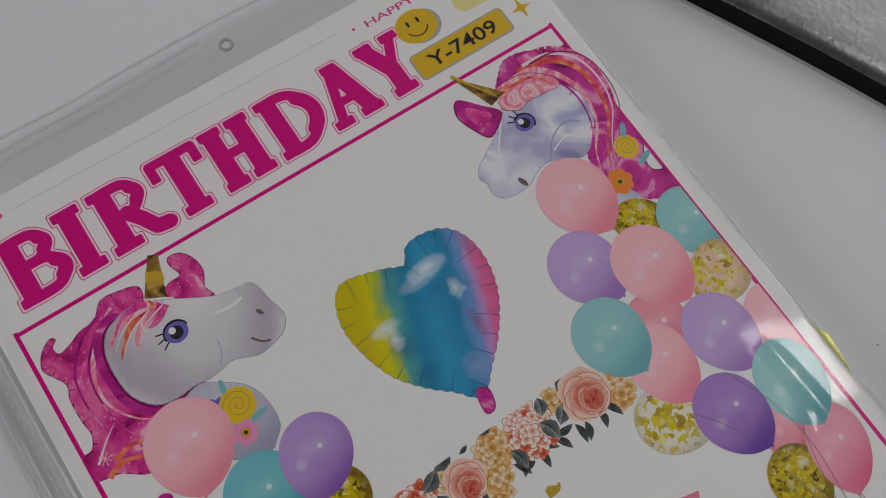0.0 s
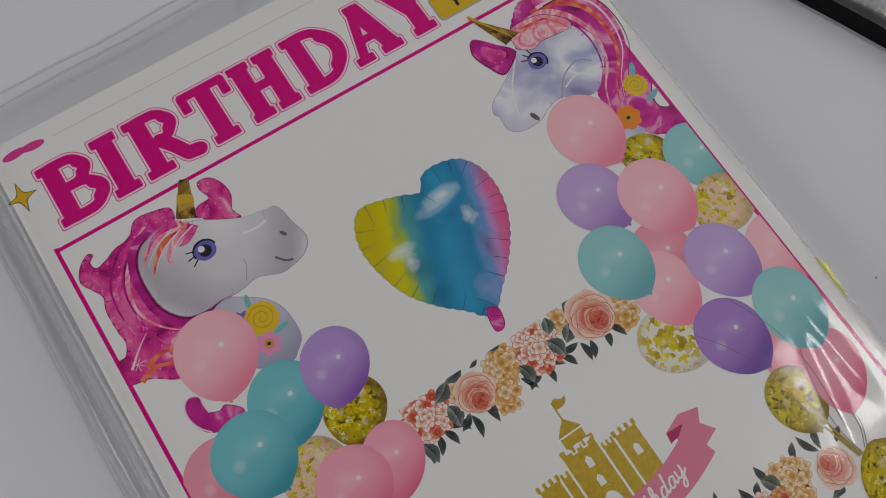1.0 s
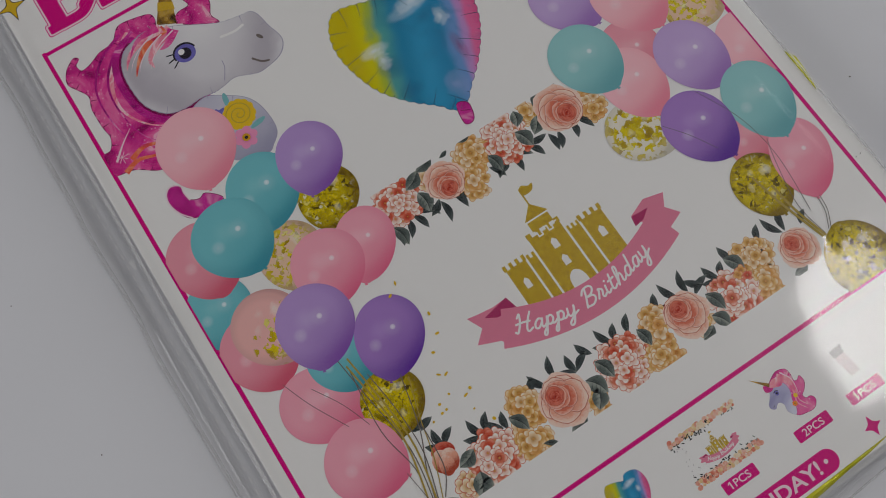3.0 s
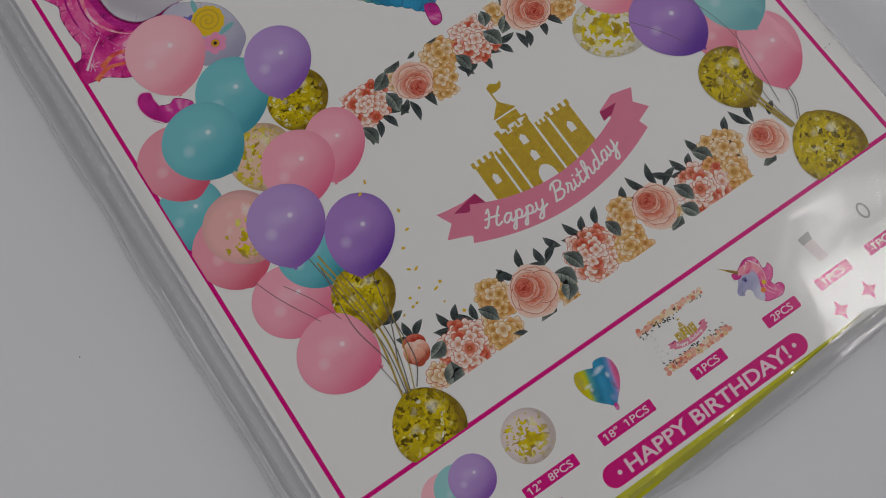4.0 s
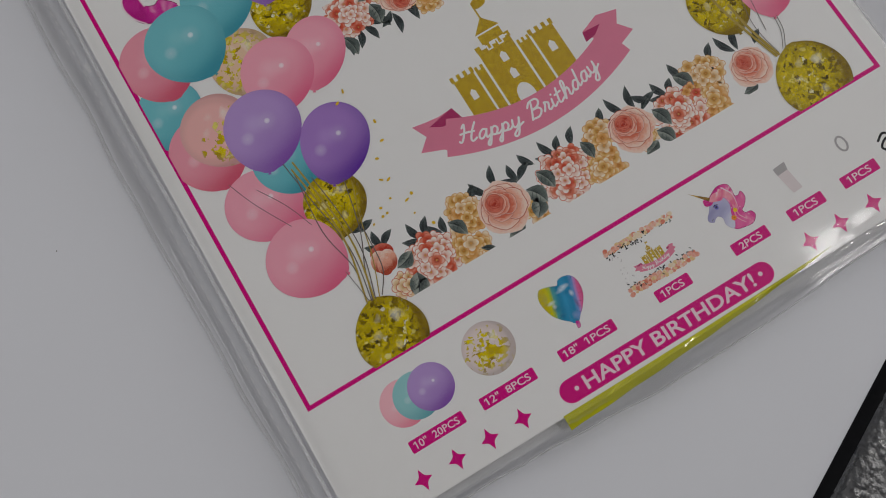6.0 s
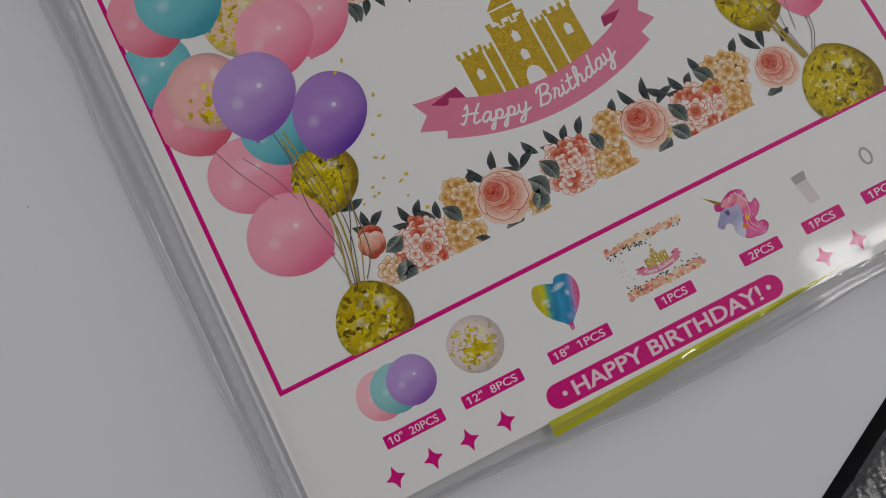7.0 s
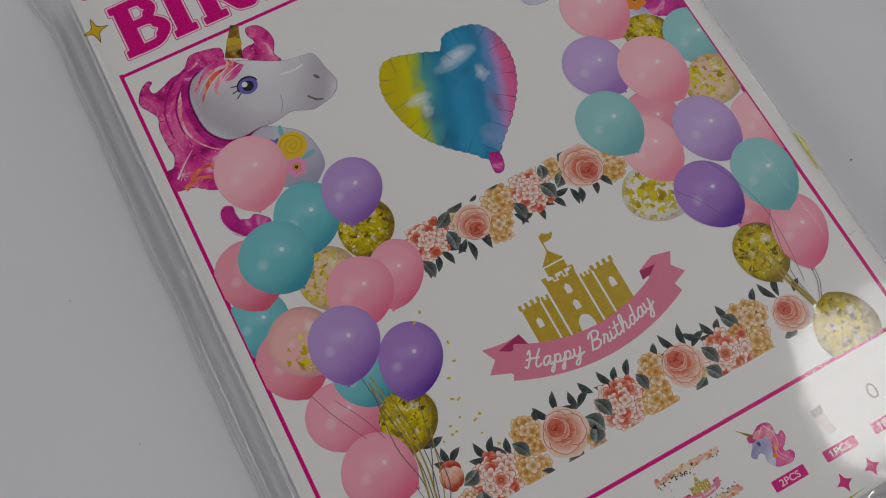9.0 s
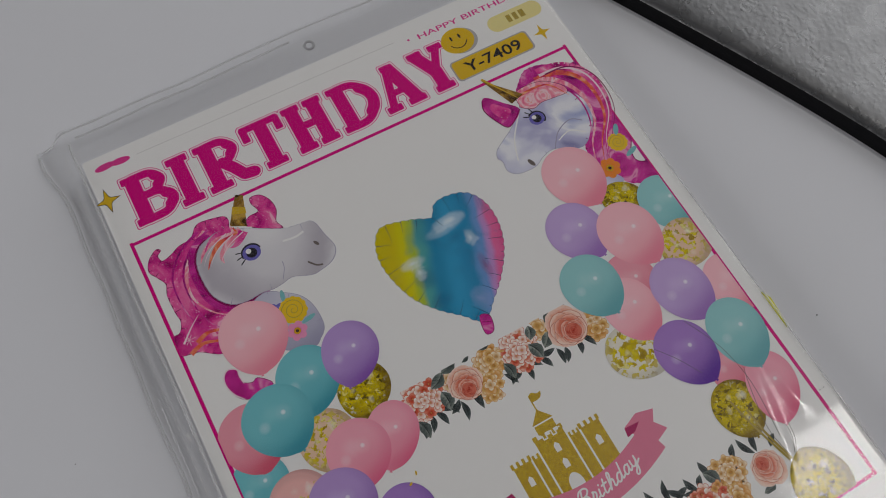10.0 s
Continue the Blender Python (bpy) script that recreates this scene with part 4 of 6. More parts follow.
for x, y, rx, ry, inks in ((76.3, 28.6, 5.6, 6.6, GOLDS), (71, 18.8, 6.4, 6.4, GOLDS), (127.4, 26.6, 5.6, 6.4, GOLDS), (122.8, 17.6, 6.2, 6.4, GOLDS), (168.6, 28.4, 7.2, 5.6, (FLORET_CREAM, FLORET_GOLD, FLORET_CREAM)), (167.2, 18.4, 5.2, 5.6, GOLDS), (96.8, 18.0, 3.6, 3.8, (FLORET_CREAM, FLORET_GOLD)), (141, 18, 3.2, 3.4, (FLORET_CREAM, FLORET_GOLD)), (47, 18, 3.8, 3.6, (FLORET_WHITE, FLORET_CREAM)), (58.8, 20.8, 8.0, 8.2, CORALS), (111.4, 22.6, 8.2, 8.4, CORALS), (155.4, 20.6, 7.8, 7.6, CORALS)):
    hydrangea(x, y, rx, ry, inks, LOW_CUT)
layer[0] += 0.09
for x, y, w, l, b in ((54, 27, 200, 7, 5), (52, 20, 240, 8, 6.5), (69, 29, 300, 7.5, 4.4), (103, 28.5, 290, 8, 5), (97, 25, 300, 8, 6), (99, 21, 240, 7, 5.5), (91, 16.5, 200, 7.5, 4.5), (121, 29.5, 280, 7, 4), (147.5, 26.5, 290, 8, 4.6), (145, 19.5, 300, 7, 5), (143.5, 16.5, 200, 6, 4), (160, 33, 300, 8, 5), (183, 16, 190, 6, 3.5), (74, 16, 320, 6, 2), (49, 15.5, 10, 5, 2)):
    leaf(x, y, w, l * 1.05, b * 1.05, LEAF_GREY, LOW_CUT)
layer[0] += 0.006
rosebud(45.0, 30.4, 4.2, 75)
for x, y, r, tilt in ((88.0, 23.6, 8.9, 130), (138.2, 24.2, 8.2, 115), (184.4, 21.8, 7.2, 120)):
    rose(x, y, r, tilt, LOW_CUT)
layer[0] += 0.05
hydrangea(164.6, 24.6, 1.6, 1.6, (FLORET_RED,), None, 1.6)
hydrangea(161.4, 25.8, 2.0, 2.0, (FLORET_AMBER,), None, 1.8)
layer[0] -= 0.15
# upper garland, hanging the other way up
for x, y, w, l in ((78, 104, 250, 6.5), (80, 104, 290, 6.5), (81.5, 104.5, 330, 6), (91, 104, 215, 6), (91, 103, 265, 7.5), (96, 103.5, 285, 7), (96.5, 103.5, 330, 6), (119, 104, 225, 5.5), (121, 103.5, 275, 6.5), (122, 104, 325, 6.5), (136, 103.5, 175, 7), (136.5, 103, 270, 6.5), (138, 103.5, 340, 5.5), (146, 102.5, 260, 6), (148, 103, 300, 7), (150, 105, 340, 6), (85, 105, 300, 6), (100, 104, 250, 5), (112, 104, 300, 6), (116, 104, 240, 5.5), (128, 103, 300, 6), (140, 102, 250, 6), (73, 103, 260, 6)):
    leaf(x, y, w, l * 1.15, 2.7, LEAF_DARK, TOP_CUT)
layer[0] += 0.004
for x, y, rx, ry, inks in ((109.6, 111.0, 6.6, 5.6, GOLDS), (104.0, 102.6, 5.6, 5.6, GOLDS), (134.4, 114.6, 4.2, 4.0, (FLORET_CREAM, FLORET_GOLD)), (155.2, 103.6, 4.6, 5.2, GOLDS), (90.5, 112.5, 3.0, 3.0, (FLORET_CREAM,)), (77.6, 110.4, 7.8, 7.8, CORALS), (122.8, 109.8, 8.0, 8.2, CORALS)):
    hydrangea(x, y, rx, ry, inks, TOP_CUT)
layer[0] += 0.09
for x, y, w, l, b in ((72, 104, 280, 8, 4.5), (86, 110, 270, 8, 5.5), (90, 117, 210, 8, 5), (97, 119.5, 200, 8, 4.4), (114, 108, 280, 7.5, 4.4), (127, 110, 290, 8, 5.5), (137, 111, 230, 7, 5), (142, 120, 240, 8, 4.4), (150, 119.5, 200, 8, 4), (131, 117, 250, 6, 4.6), (113, 118.6, 190, 5, 1.8), (103, 118, 200, 4, 1.6)):
    leaf(x, y, w, l * 1.05, b * 1.05, LEAF_GREY, TOP_CUT)
layer[0] += 0.006
rose(96.2, 108.6, 7.8, 270, TOP_CUT)
rose(145.0, 109.2, 9.2, 300, TOP_CUT)
GARLAND_TOP = layer[0] + 0.04
layer[0] = 0.03

# the castle, the ribbon and its hand-written words
def merlons(x0, x1, y, n, h=2.0):
    step = (x1 - x0) / (2 * n - 1)
    return [box(x0 + 2 * k * step, y - 0.2, x0 + (2 * k + 1) * step, y + h) for k in range(n)]


def castle(move=None, name="castle_print"):
    gold = [box(95.8, 52, 103.6, 69.6)] + merlons(95.2, 104.0, 69.6, 4) + [box(104.4, 52, 107.6, 69.0)] + merlons(104.4, 107.6, 69.0, 2, 1.6)
    gold += [box(108.4, 48, 121.2, 74.6)] + merlons(108.2, 121.6, 74.6, 4, 1.8) + [box(111.4, 76.0, 119.8, 79.6), [(110.9, 80.2), (120.4, 80.2), (115.9, 85.4)]] + stroke([(115.9, 85.0), (115.9, 91.4)], 0.6)
    gold += [smooth([(116.1, 91.5), (117.6, 92.2), (119.4, 91.0), (121.2, 91.2), (120.2, 89.2), (118.2, 88.6), (116.1, 88.9)], 4)]
    gold += [box(122.0, 50, 126.6, 70.0)] + merlons(122.0, 126.6, 70.0, 3, 1.6) + [box(127.4, 50, 135.8, 70.6)] + merlons(126.9, 136.3, 70.6, 4)
    holes = [smooth([(x - w, y - h), (x + w, y - h), (x + w, y + h * 0.4), (x, y + h), (x - w, y + h * 0.4)], 1) for x, y, w, h in ((99.8, 62.6, 1.1, 2.0), (115.6, 69.0, 1.2, 2.0), (115.4, 62.2, 1.2, 2.0), (131.8, 63.6, 1.2, 2.1))]
    holes += [smooth([(112.6, 51), (117.8, 51), (117.8, 55.6), (115.2, 57.8), (112.6, 55.6)], 3)]
    trim = stroke([(110.6, 75.2), (112.4, 75.2), (112.4, 73.6), (114.0, 73.6), (114.0, 75.6), (116.6, 75.6), (116.6, 73.6), (118.2, 73.6), (118.2, 75.4), (120.4, 75.4)], 0.55)
    return printed(name, [(gold, GLITTER), (holes + trim, WHITE_INK)], card, "printed castle in gold glitter with towers and flag", move=move)


def ribbon(move=None, name="ribbon_print"):
    upper, lower = [87.0 + 62.5 * k / 24 for k in range(25)], [80.6 + 72.6 * k / 24 for k in range(25)]
    band = [(x, 52.0 + 0.0084 * (x - 118) ** 2) for x in upper] + [(x, 40.0 + 0.0062 * (x - 117) ** 2) for x in lower[::-1]]
    left = [(75.6, 63.4), (80, 62.6), (85, 62.0), (90.4, 62.2), (90.6, 56.5), (83, 48.6), (81.2, 51.0), (73.8, 54.0), (78.2, 58.0)]
    right = [(143.0, 62.2), (150, 65.0), (157.4, 63.2), (154.6, 58.6), (158.2, 54.0), (151.6, 51.4), (146, 56)]
    folds = [[(80.8, 60.4), (90.6, 62.4), (92.0, 57.6), (84.6, 58.2)], [(142.2, 58.4), (142.8, 62.0), (149.6, 61.6), (146.0, 59.0)]]
    return printed(name, [([left, right], RIBBON), (folds, RIBBON_DARK), ([band], RIBBON)], card, "pink ribbon banner with folded tails", move=move)


castle()
ribbon()
SCRIPT = {
    "H": (7.6, [[(1.2, 5.8), (2.0, 7.2), (2.3, 4), (1.6, 0.4), (0.6, 0.6)], [(6.4, 7.4), (5.4, 4.5), (5.0, 1.2), (5.8, 0.2), (7.2, 1.2)], [(0.8, 3.4), (3.2, 3.9), (6.2, 4.0)]]),
    "a": (4.6, [[(3.4, 3.4), (2.0, 3.9), (0.7, 2.4), (0.8, 0.7), (2.0, 0.4), (3.2, 2.2), (3.5, 3.6), (3.3, 1.4), (3.8, 0.3), (5.0, 1.2)]]),
    "p": (4.6, [[(0.9, 3.8), (0.7, 1.0), (0.2, -2.6), (-0.6, -2.8), (-0.6, -1.6), (1.0, 1.0), (1.2, 3.2), (2.4, 3.9), (3.4, 2.6), (2.6, 0.7), (1.3, 0.8)], [(2.6, 0.7), (4.0, 0.6), (5.0, 1.6)]]),
    "y": (5.0, [[(0.6, 3.7), (0.6, 1.4), (1.6, 0.4), (3.0, 1.6), (3.5, 3.8), (3.1, 0.6), (2.2, -2.6), (1.0, -3.0), (0.8, -1.8), (3.0, 0.2), (5.0, 1.2)]]),
    " ": (3.0, []),
    "B": (6.6, [[(2.2, 7.2), (1.8, 4.0), (1.0, 0.2)], [(0.2, 5.6), (1.4, 7.3), (4.2, 7.6), (5.6, 6.2), (4.4, 4.4), (2.2, 3.9), (4.8, 3.6), (5.6, 2.0), (4.0, 0.3), (1.4, 0.4)]]),
    "r": (3.8, [[(0.2, 0.8), (1.2, 3.2), (1.0, 4.2), (2.2, 3.7), (2.8, 3.0), (2.3, 1.0), (3.0, 0.3), (4.0, 1.0)]]),
    "i": (2.8, [[(0.9, 3.7), (0.8, 1.2), (1.5, 0.3), (2.8, 1.2)], [(1.3, 5.3), (1.35, 5.4)]]),
    "t": (3.2, [[(1.5, 6.4), (1.0, 3.0), (0.9, 1.0), (1.7, 0.3), (3.2, 1.2)], [(0.0, 4.2), (2.8, 4.4)]]),
    "h": (4.8, [[(0.6, 1.0), (2.4, 5.4), (2.2, 7.2), (1.3, 6.6), (1.0, 3.0), (0.7, 0.2), (1.6, 2.8), (2.8, 3.8), (3.3, 2.6), (3.1, 0.8), (3.8, 0.3), (5.0, 1.2)]]),
    "d": (4.9, [[(3.3, 3.3), (2.0, 3.9), (0.7, 2.4), (0.8, 0.7), (2.0, 0.4), (3.3, 2.4), (4.2, 7.4), (3.4, 2.4), (3.6, 0.5), (5.0, 1.2)]]),
}


def script(body, x, size, width, material, name, move=None):
    """Joined-up handwriting that follows the ribbon's curve."""
    polys = []
    for char in body:
        adv, lines = SCRIPT[char]
        for pts in lines:
            line = smooth(pts, 4, False)
            bent = []
            for a, b in line:
                px = x + size * (a + 0.22 * b)
                bent.append((px - 0.012 * (px - 116) * size * b, 44.0 + 0.0070 * (px - 116) ** 2 + size * b))
            polys += stroke(bent, width)
        x += adv * size
    return printed(name, [(polys, material)], card, "white handwritten words Happy Brithday", move=move)


script("Happy Brithday", 86.0, 0.85, 0.72, WHITE_INK, "ribbon_lettering")

# foil heart
DARK_PINK = ink("dark_pink_shade_ink", (0.22, 0.004, 0.085), 0.2)
HEART_SEAM = ink("deep_blue_seam_ink", (0.03, 0.07, 0.13), 0.3)
def heart(move=None, name="heart_balloon_print"):
    rim = smooth(HEART, 8)
    edge, valleys = lumps(rim, 3.6, 0.55)
    seams = []
    for k, ((px, py), (nx, ny)) in enumerate(valleys):
        far = (6.4, 0.7, 0.9, 8.4, 0.7, 5.4, 0.8)[k % 7]
        seams += stroke([(px, py), (px + nx * far * 0.5 + 0.2, py + ny * far * 0.5), (px + nx * far, py + ny * far)], 0.3, True)
    edge = [edge]
    core = (117.5, 155.5, 27, 32)
    return printed(name, [(edge, HEART_INK), (stroke(edge[0], 0.22), HEART_SEAM), (edge, HEART_INK), ([smooth(HEART_TAIL, 4)], MANE_DEEP), (stroke(smooth(HEART_TAIL, 4), 0.3) + stroke([(115.6, 127.4), (118.6, 126.0)], 0.3), DARK_PINK), (seams, HEART_SEAM)], card, "printed heart foil balloon shading from yellow through blue to pink", move=move, frame_box=core)


heart()

layer[0] = 0.03
# foil unicorns
def eye(x, y, r, turn):
    lash = []
    for w in (150, 175, 200):
        lash += stroke([(x + 0.8 * r * math.cos(radians(w + turn)), y + 0.8 * r * math.sin(radians(w + turn))), (x + 1.7 * r * math.cos(radians(w + turn + 8)), y + 1.7 * r * math.sin(radians(w + turn + 8)))], 0.5)
    lash += stroke(bow(x, y, r * 1.05, r, turn + 15, turn + 190, 10), 0.9)
    return [(lash, BLACK_INK), ([ellipse(x, y, r, 0.9 * r)], EYE_INK), ([ellipse(x, y, 0.58 * r)], BLACK_INK), ([ellipse(x - 0.25 * r, y + 0.3 * r, 0.3 * r)], WHITE_INK)]


def blossom(x, y, r, n, mat, core):
    petals = [ellipse(x + 0.55 * r * math.cos(2 * math.pi * k / n), y + 0.55 * r * math.sin(2 * math.pi * k / n), 0.5 * r, 0.42 * r, 360 * k / n, 14) for k in range(n)]
    return [(petals, mat, (x, y, r)), ([ellipse(x, y, 0.36 * r, count=14)], core), ([ellipse(x, y, 0.16 * r, count=10)], BLACK_INK)]


def spiral(x, y, r):
    return stroke([(x + r * k / 40 * math.cos(0.42 * k), y + r * k / 40 * math.sin(0.42 * k)) for k in range(3, 38)], 0.28)


def streaks(points, mat, width, shifts):
    line = smooth(points, 5, False)
    return [(sum((stroke([(x + dx, y + dy) for x, y in line], width, True) for dx, dy in shifts), []), mat)]


layer[0] = GARLAND_TOP - 0.1
S = UL_SPOTS
NECK_FOIL = round_foil("grey_lilac_foil_ink", (0.70, 0.69, 0.74), (0.52, 0.51, 0.62), (0.34, 0.33, 0.46))
inner = [(7, 205), (10, 196), (13, 188), (13, 180), (18, 174)]
mane_rim = smooth(UL_MANE, 5)
SHADE_LILAC = ink("grey_lilac_shade_ink", (0.36, 0.34, 0.46), 0.15)
pieces = [(clipped(stroke(mane_rim + mane_rim[:1], 0.5), LEFT), DARK_PINK), ([cut(lumps(mane_rim, 3.6, 0.6)[0], *LEFT)], MANE), (clipped(creases(mane_rim, 4, 2.6, 0.4), LEFT), DARK_PINK)]
pieces += streaks([(30, 221), (21, 214), (15, 205), (14, 194), (20, 184), (30, 178)], MANE_LIGHT, 2.4, ((0, 0),))
pieces += streaks([(27, 222), (17, 217), (9.5, 207), (8.6, 194), (12, 182), (22, 172)], MANE_DEEP, 1.3, ((0, 0), (4.4, -1.2)))
pieces += streaks([(8, 176), (14, 178), (22, 176), (29, 180)], MANE_ORANGE, 2.2, ((0, 0), (-4, -3.4)))
pieces += [(sum((stroke([(x - r * c, y - r * d), (x, y)], 0.26, True) + stroke([(x + r * c, y + r * d), (x, y)], 0.26, True) for x, y, r in ((5.4, 178.6, 2.6),) for c, d in ((1, 0), (0, 1), (0.6, 0.6), (-0.6, 0.6))), []), PALE_INK)]
pieces += streaks([(3, 178), (8, 183), (13, 187)], PALE_INK, 0.9, ((0, 0),))
pieces += [(stroke(smooth(UL_HEAD[15:23], 5, False), 7.0), MANE_DEEP), (stroke(smooth(UL_FOOT, 5), 0.5), DARK_PINK), ([smooth(UL_FOOT, 5)], MANE_DEEP), (stroke(smooth(UL_FOOT[3:11], 4, False), 0.5), PALE_INK)]
pieces += [(stroke(smooth(UL_EAR, 5), 0.5), DARK_PINK), ([scallop(smooth(UL_EAR, 5), 0.2, 2)], MANE), (creases(smooth(UL_EAR, 5), 4, 1.6, 0.3), DARK_PINK), ([UL_HORN], HORN_INK), ([UL_BAND], HORN_BAND)]
pieces += [(stroke(smooth(UL_HEAD[15:23], 5, False), 1.7), DARK_PINK), ([smooth(UL_NECK, 6)], SHADE_LILAC), ([[(45 + (x - 45) * 0.98, 168 + (y - 168) * 0.98) for x, y in smooth(UL_NECK, 6)]], NECK_FOIL, (45, 172, 24)), ([scallop(smooth(UL_HEAD, 6), 0.08, 2)], SHADE_LILAC), ([[(48 + (x - 48) * 0.99, 199 + (y - 199) * 0.985) for x, y in smooth(UL_HEAD, 6)]], WHITE_FOIL, (50, 206, 33))]
pieces += [(creases(smooth(UL_HEAD, 6), 17, 3.2, 0.28), SHADE_LILAC), (creases(smooth(UL_NECK, 6), 7, 2.6, 0.28), SHADE_LILAC), (stroke(smooth([(50.5, 184.6), (53, 189), (53.5, 192)], 5, False), 0.3), SHADE_LILAC), (stroke(smooth([(58, 200.5), (63, 199.8), (67, 200.4)], 5, False), 1.0), WHITE_INK)]
for way, mat, broad in (([(44, 213.6), (38, 211.6), (32, 207), (31.6, 203.0)], MANE_LIGHT, 5.0), ([(42, 215), (34, 213), (28, 208.5), (24.4, 203.4)], MANE_ORANGE, 3.6), ([(41, 216), (32, 215), (26, 212), (22.6, 207.6)], MANE_LIGHT, 4.2), ([(44.6, 213.0), (41, 209.6), (38.4, 208.4), (36.6, 208.4)], MANE, 4.4), ([(40, 216.6), (33, 216.6), (29, 214.6), (26, 211.4)], MANE, 3.0)):
    pieces += streaks(way, mat, broad, ((0, 0),))
pieces += streaks([(40, 213.6), (33, 211), (28, 207), (26, 204)], PALE_INK, 0.6, ((0, 0), (4.4, -0.8), (-2.4, 1.8)))
pieces += eye(S[0][0], S[0][1], 4.0, 0)
pieces += [([ellipse(*S[1], 0.7, 1.5, 30)], LINE_INK), (stroke(smooth([S[2], ((S[2][0] + S[3][0]) / 2, (S[2][1] + S[3][1]) / 2 - 0.9), S[3]], 5, False), 0.8), LINE_INK)]
pieces += [([ellipse(S[6][0], S[6][1], 3.0, 1.0, 80), ellipse(S[7][0], S[7][1], 3.2, 1.0, 10)], LEAF_AQUA), ([ellipse(S[8][0], S[8][1], 2.6, 0.8, 20), ellipse(S[8][0], S[8][1], 2.2, 0.8, 110)], EYE_INK)]
pieces += [([scallop(ellipse(*S[4], 5.9), 0.2, 3)], MARIGOLD, (*S[4], 6)), (spiral(*S[4], 5.4), STRING_INK)] + blossom(*S[5], 4.2, 6, PINKFLOWER, MARIGOLD)
printed("unicorn_balloon_print", pieces, card, "printed white unicorn head foil balloon with pink mane", 0.003)


def unicorn():
    q = UR_SPOTS
    mane = scallop(smooth(UR_MANE, 5), 0.15, 2)
    mane = cut(mane, *RIGHT)
    face = smooth(UR_FACE, 6)
    pieces = [([mane], MANE_DEEP), (stroke(face, 0.4), SHADE_LILAC), ([face], SILVER_FOIL)]
    pieces += [(creases(face, 8, 2.4, 0.3), SHADE_LILAC), (stroke(smooth([(186, 183), (192, 190), (200, 193), (205, 190)], 5, False), 0.5), SHADE_LILAC), (stroke(smooth([(168, 186), (172, 196), (180, 206)], 5, False), 0.7), WHITE_INK), (stroke(smooth([(190, 186), (197, 188), (203, 184)], 5, False), 0.6), WHITE_INK)]
    pieces += [(clipped(creases(smooth(UR_MANE, 5), 4, 3.0, 0.45), RIGHT), DARK_PINK)]
    pieces += streaks(UR_STREAK, MANE, 9.0, ((3, 1),))
    pieces += streaks(UR_STREAK, MANE_ORANGE, 3.4, ((0, 0),))
    pieces += streaks(UR_STREAK2, MANE_LIGHT, 3.4, ((0, 0),))
    pieces += streaks(UR_STREAK2, MANE_DEEP, 1.6, ((-2.6, -0.6),))
    pieces += streaks(UR_STREAK, PALE_INK, 1.5, ((3.2, 1.4),))
    pieces += streaks(UR_STREAK, DARK_PINK, 0.8, ((6.0, 0.6),))
    pieces += [([smooth(UR_LILAC, 4)], SILVER_FOIL), (stroke(smooth(UR_LOCK, 5), 0.5), DARK_PINK), ([smooth(UR_LOCK, 5)], MANE_LIGHT)]
    pieces += streaks([UR_LOCK[1], UR_LOCK[3], UR_LOCK[5]], MANE_ORANGE, 1.6, ((0, -2.0),))
    pieces += [(clipped(stroke(smooth(UR_HOLE, 5), 0.9), (1, 0, 219.2)), DARK_PINK), ([cut(smooth(UR_HOLE, 5), 1, 0, 219.2)], WHITE_INK)]
    pieces += [([smooth(UR_EAR, 5)], MANE_DEEP), ([[(a * 0.55 + 0.45 * 174, b * 0.55 + 0.45 * 212) for a, b in smooth(UR_EAR, 4)]], MANE), (stroke(smooth(UR_EAR[3:] + UR_EAR[:1], 5, False), 0.5), DARK_PINK), ([UR_HORN], HORN_INK)]
    pieces += streaks([UR_HORN[0], ((UR_HORN[1][0] + UR_HORN[2][0]) / 2, (UR_HORN[1][1] + UR_HORN[2][1]) / 2)], HORN_BAND, 1.2, ((0.6, 0.3),))
    pieces += eye(q[0][0], q[0][1], 3.7, -60) + [([ellipse(*q[1], 1.0, 2.2, 20)], LINE_INK)]
    pieces += [([scallop(ellipse(*q[2], 4.6), 0.2, 3)], MARIGOLD, (*q[2], 5)), (spiral(*q[2], 4.2), STRING_INK), ([ellipse(q[2][0] + 3, q[2][1] + 6, 3, 1.2, 60), ellipse(q[2][0] + 3, q[2][1] - 7, 3.5, 1.2, 20)], LEAF_AQUA)] + blossom(*q[3], 5.0, 7, POPPY, MARIGOLD)
    return printed("unicorn_balloon_print", pieces, card, "printed silver unicorn head foil balloon with magenta and orange mane", 0.003)


unicorn()
layer[0] = max(layer[0], GARLAND_TOP)

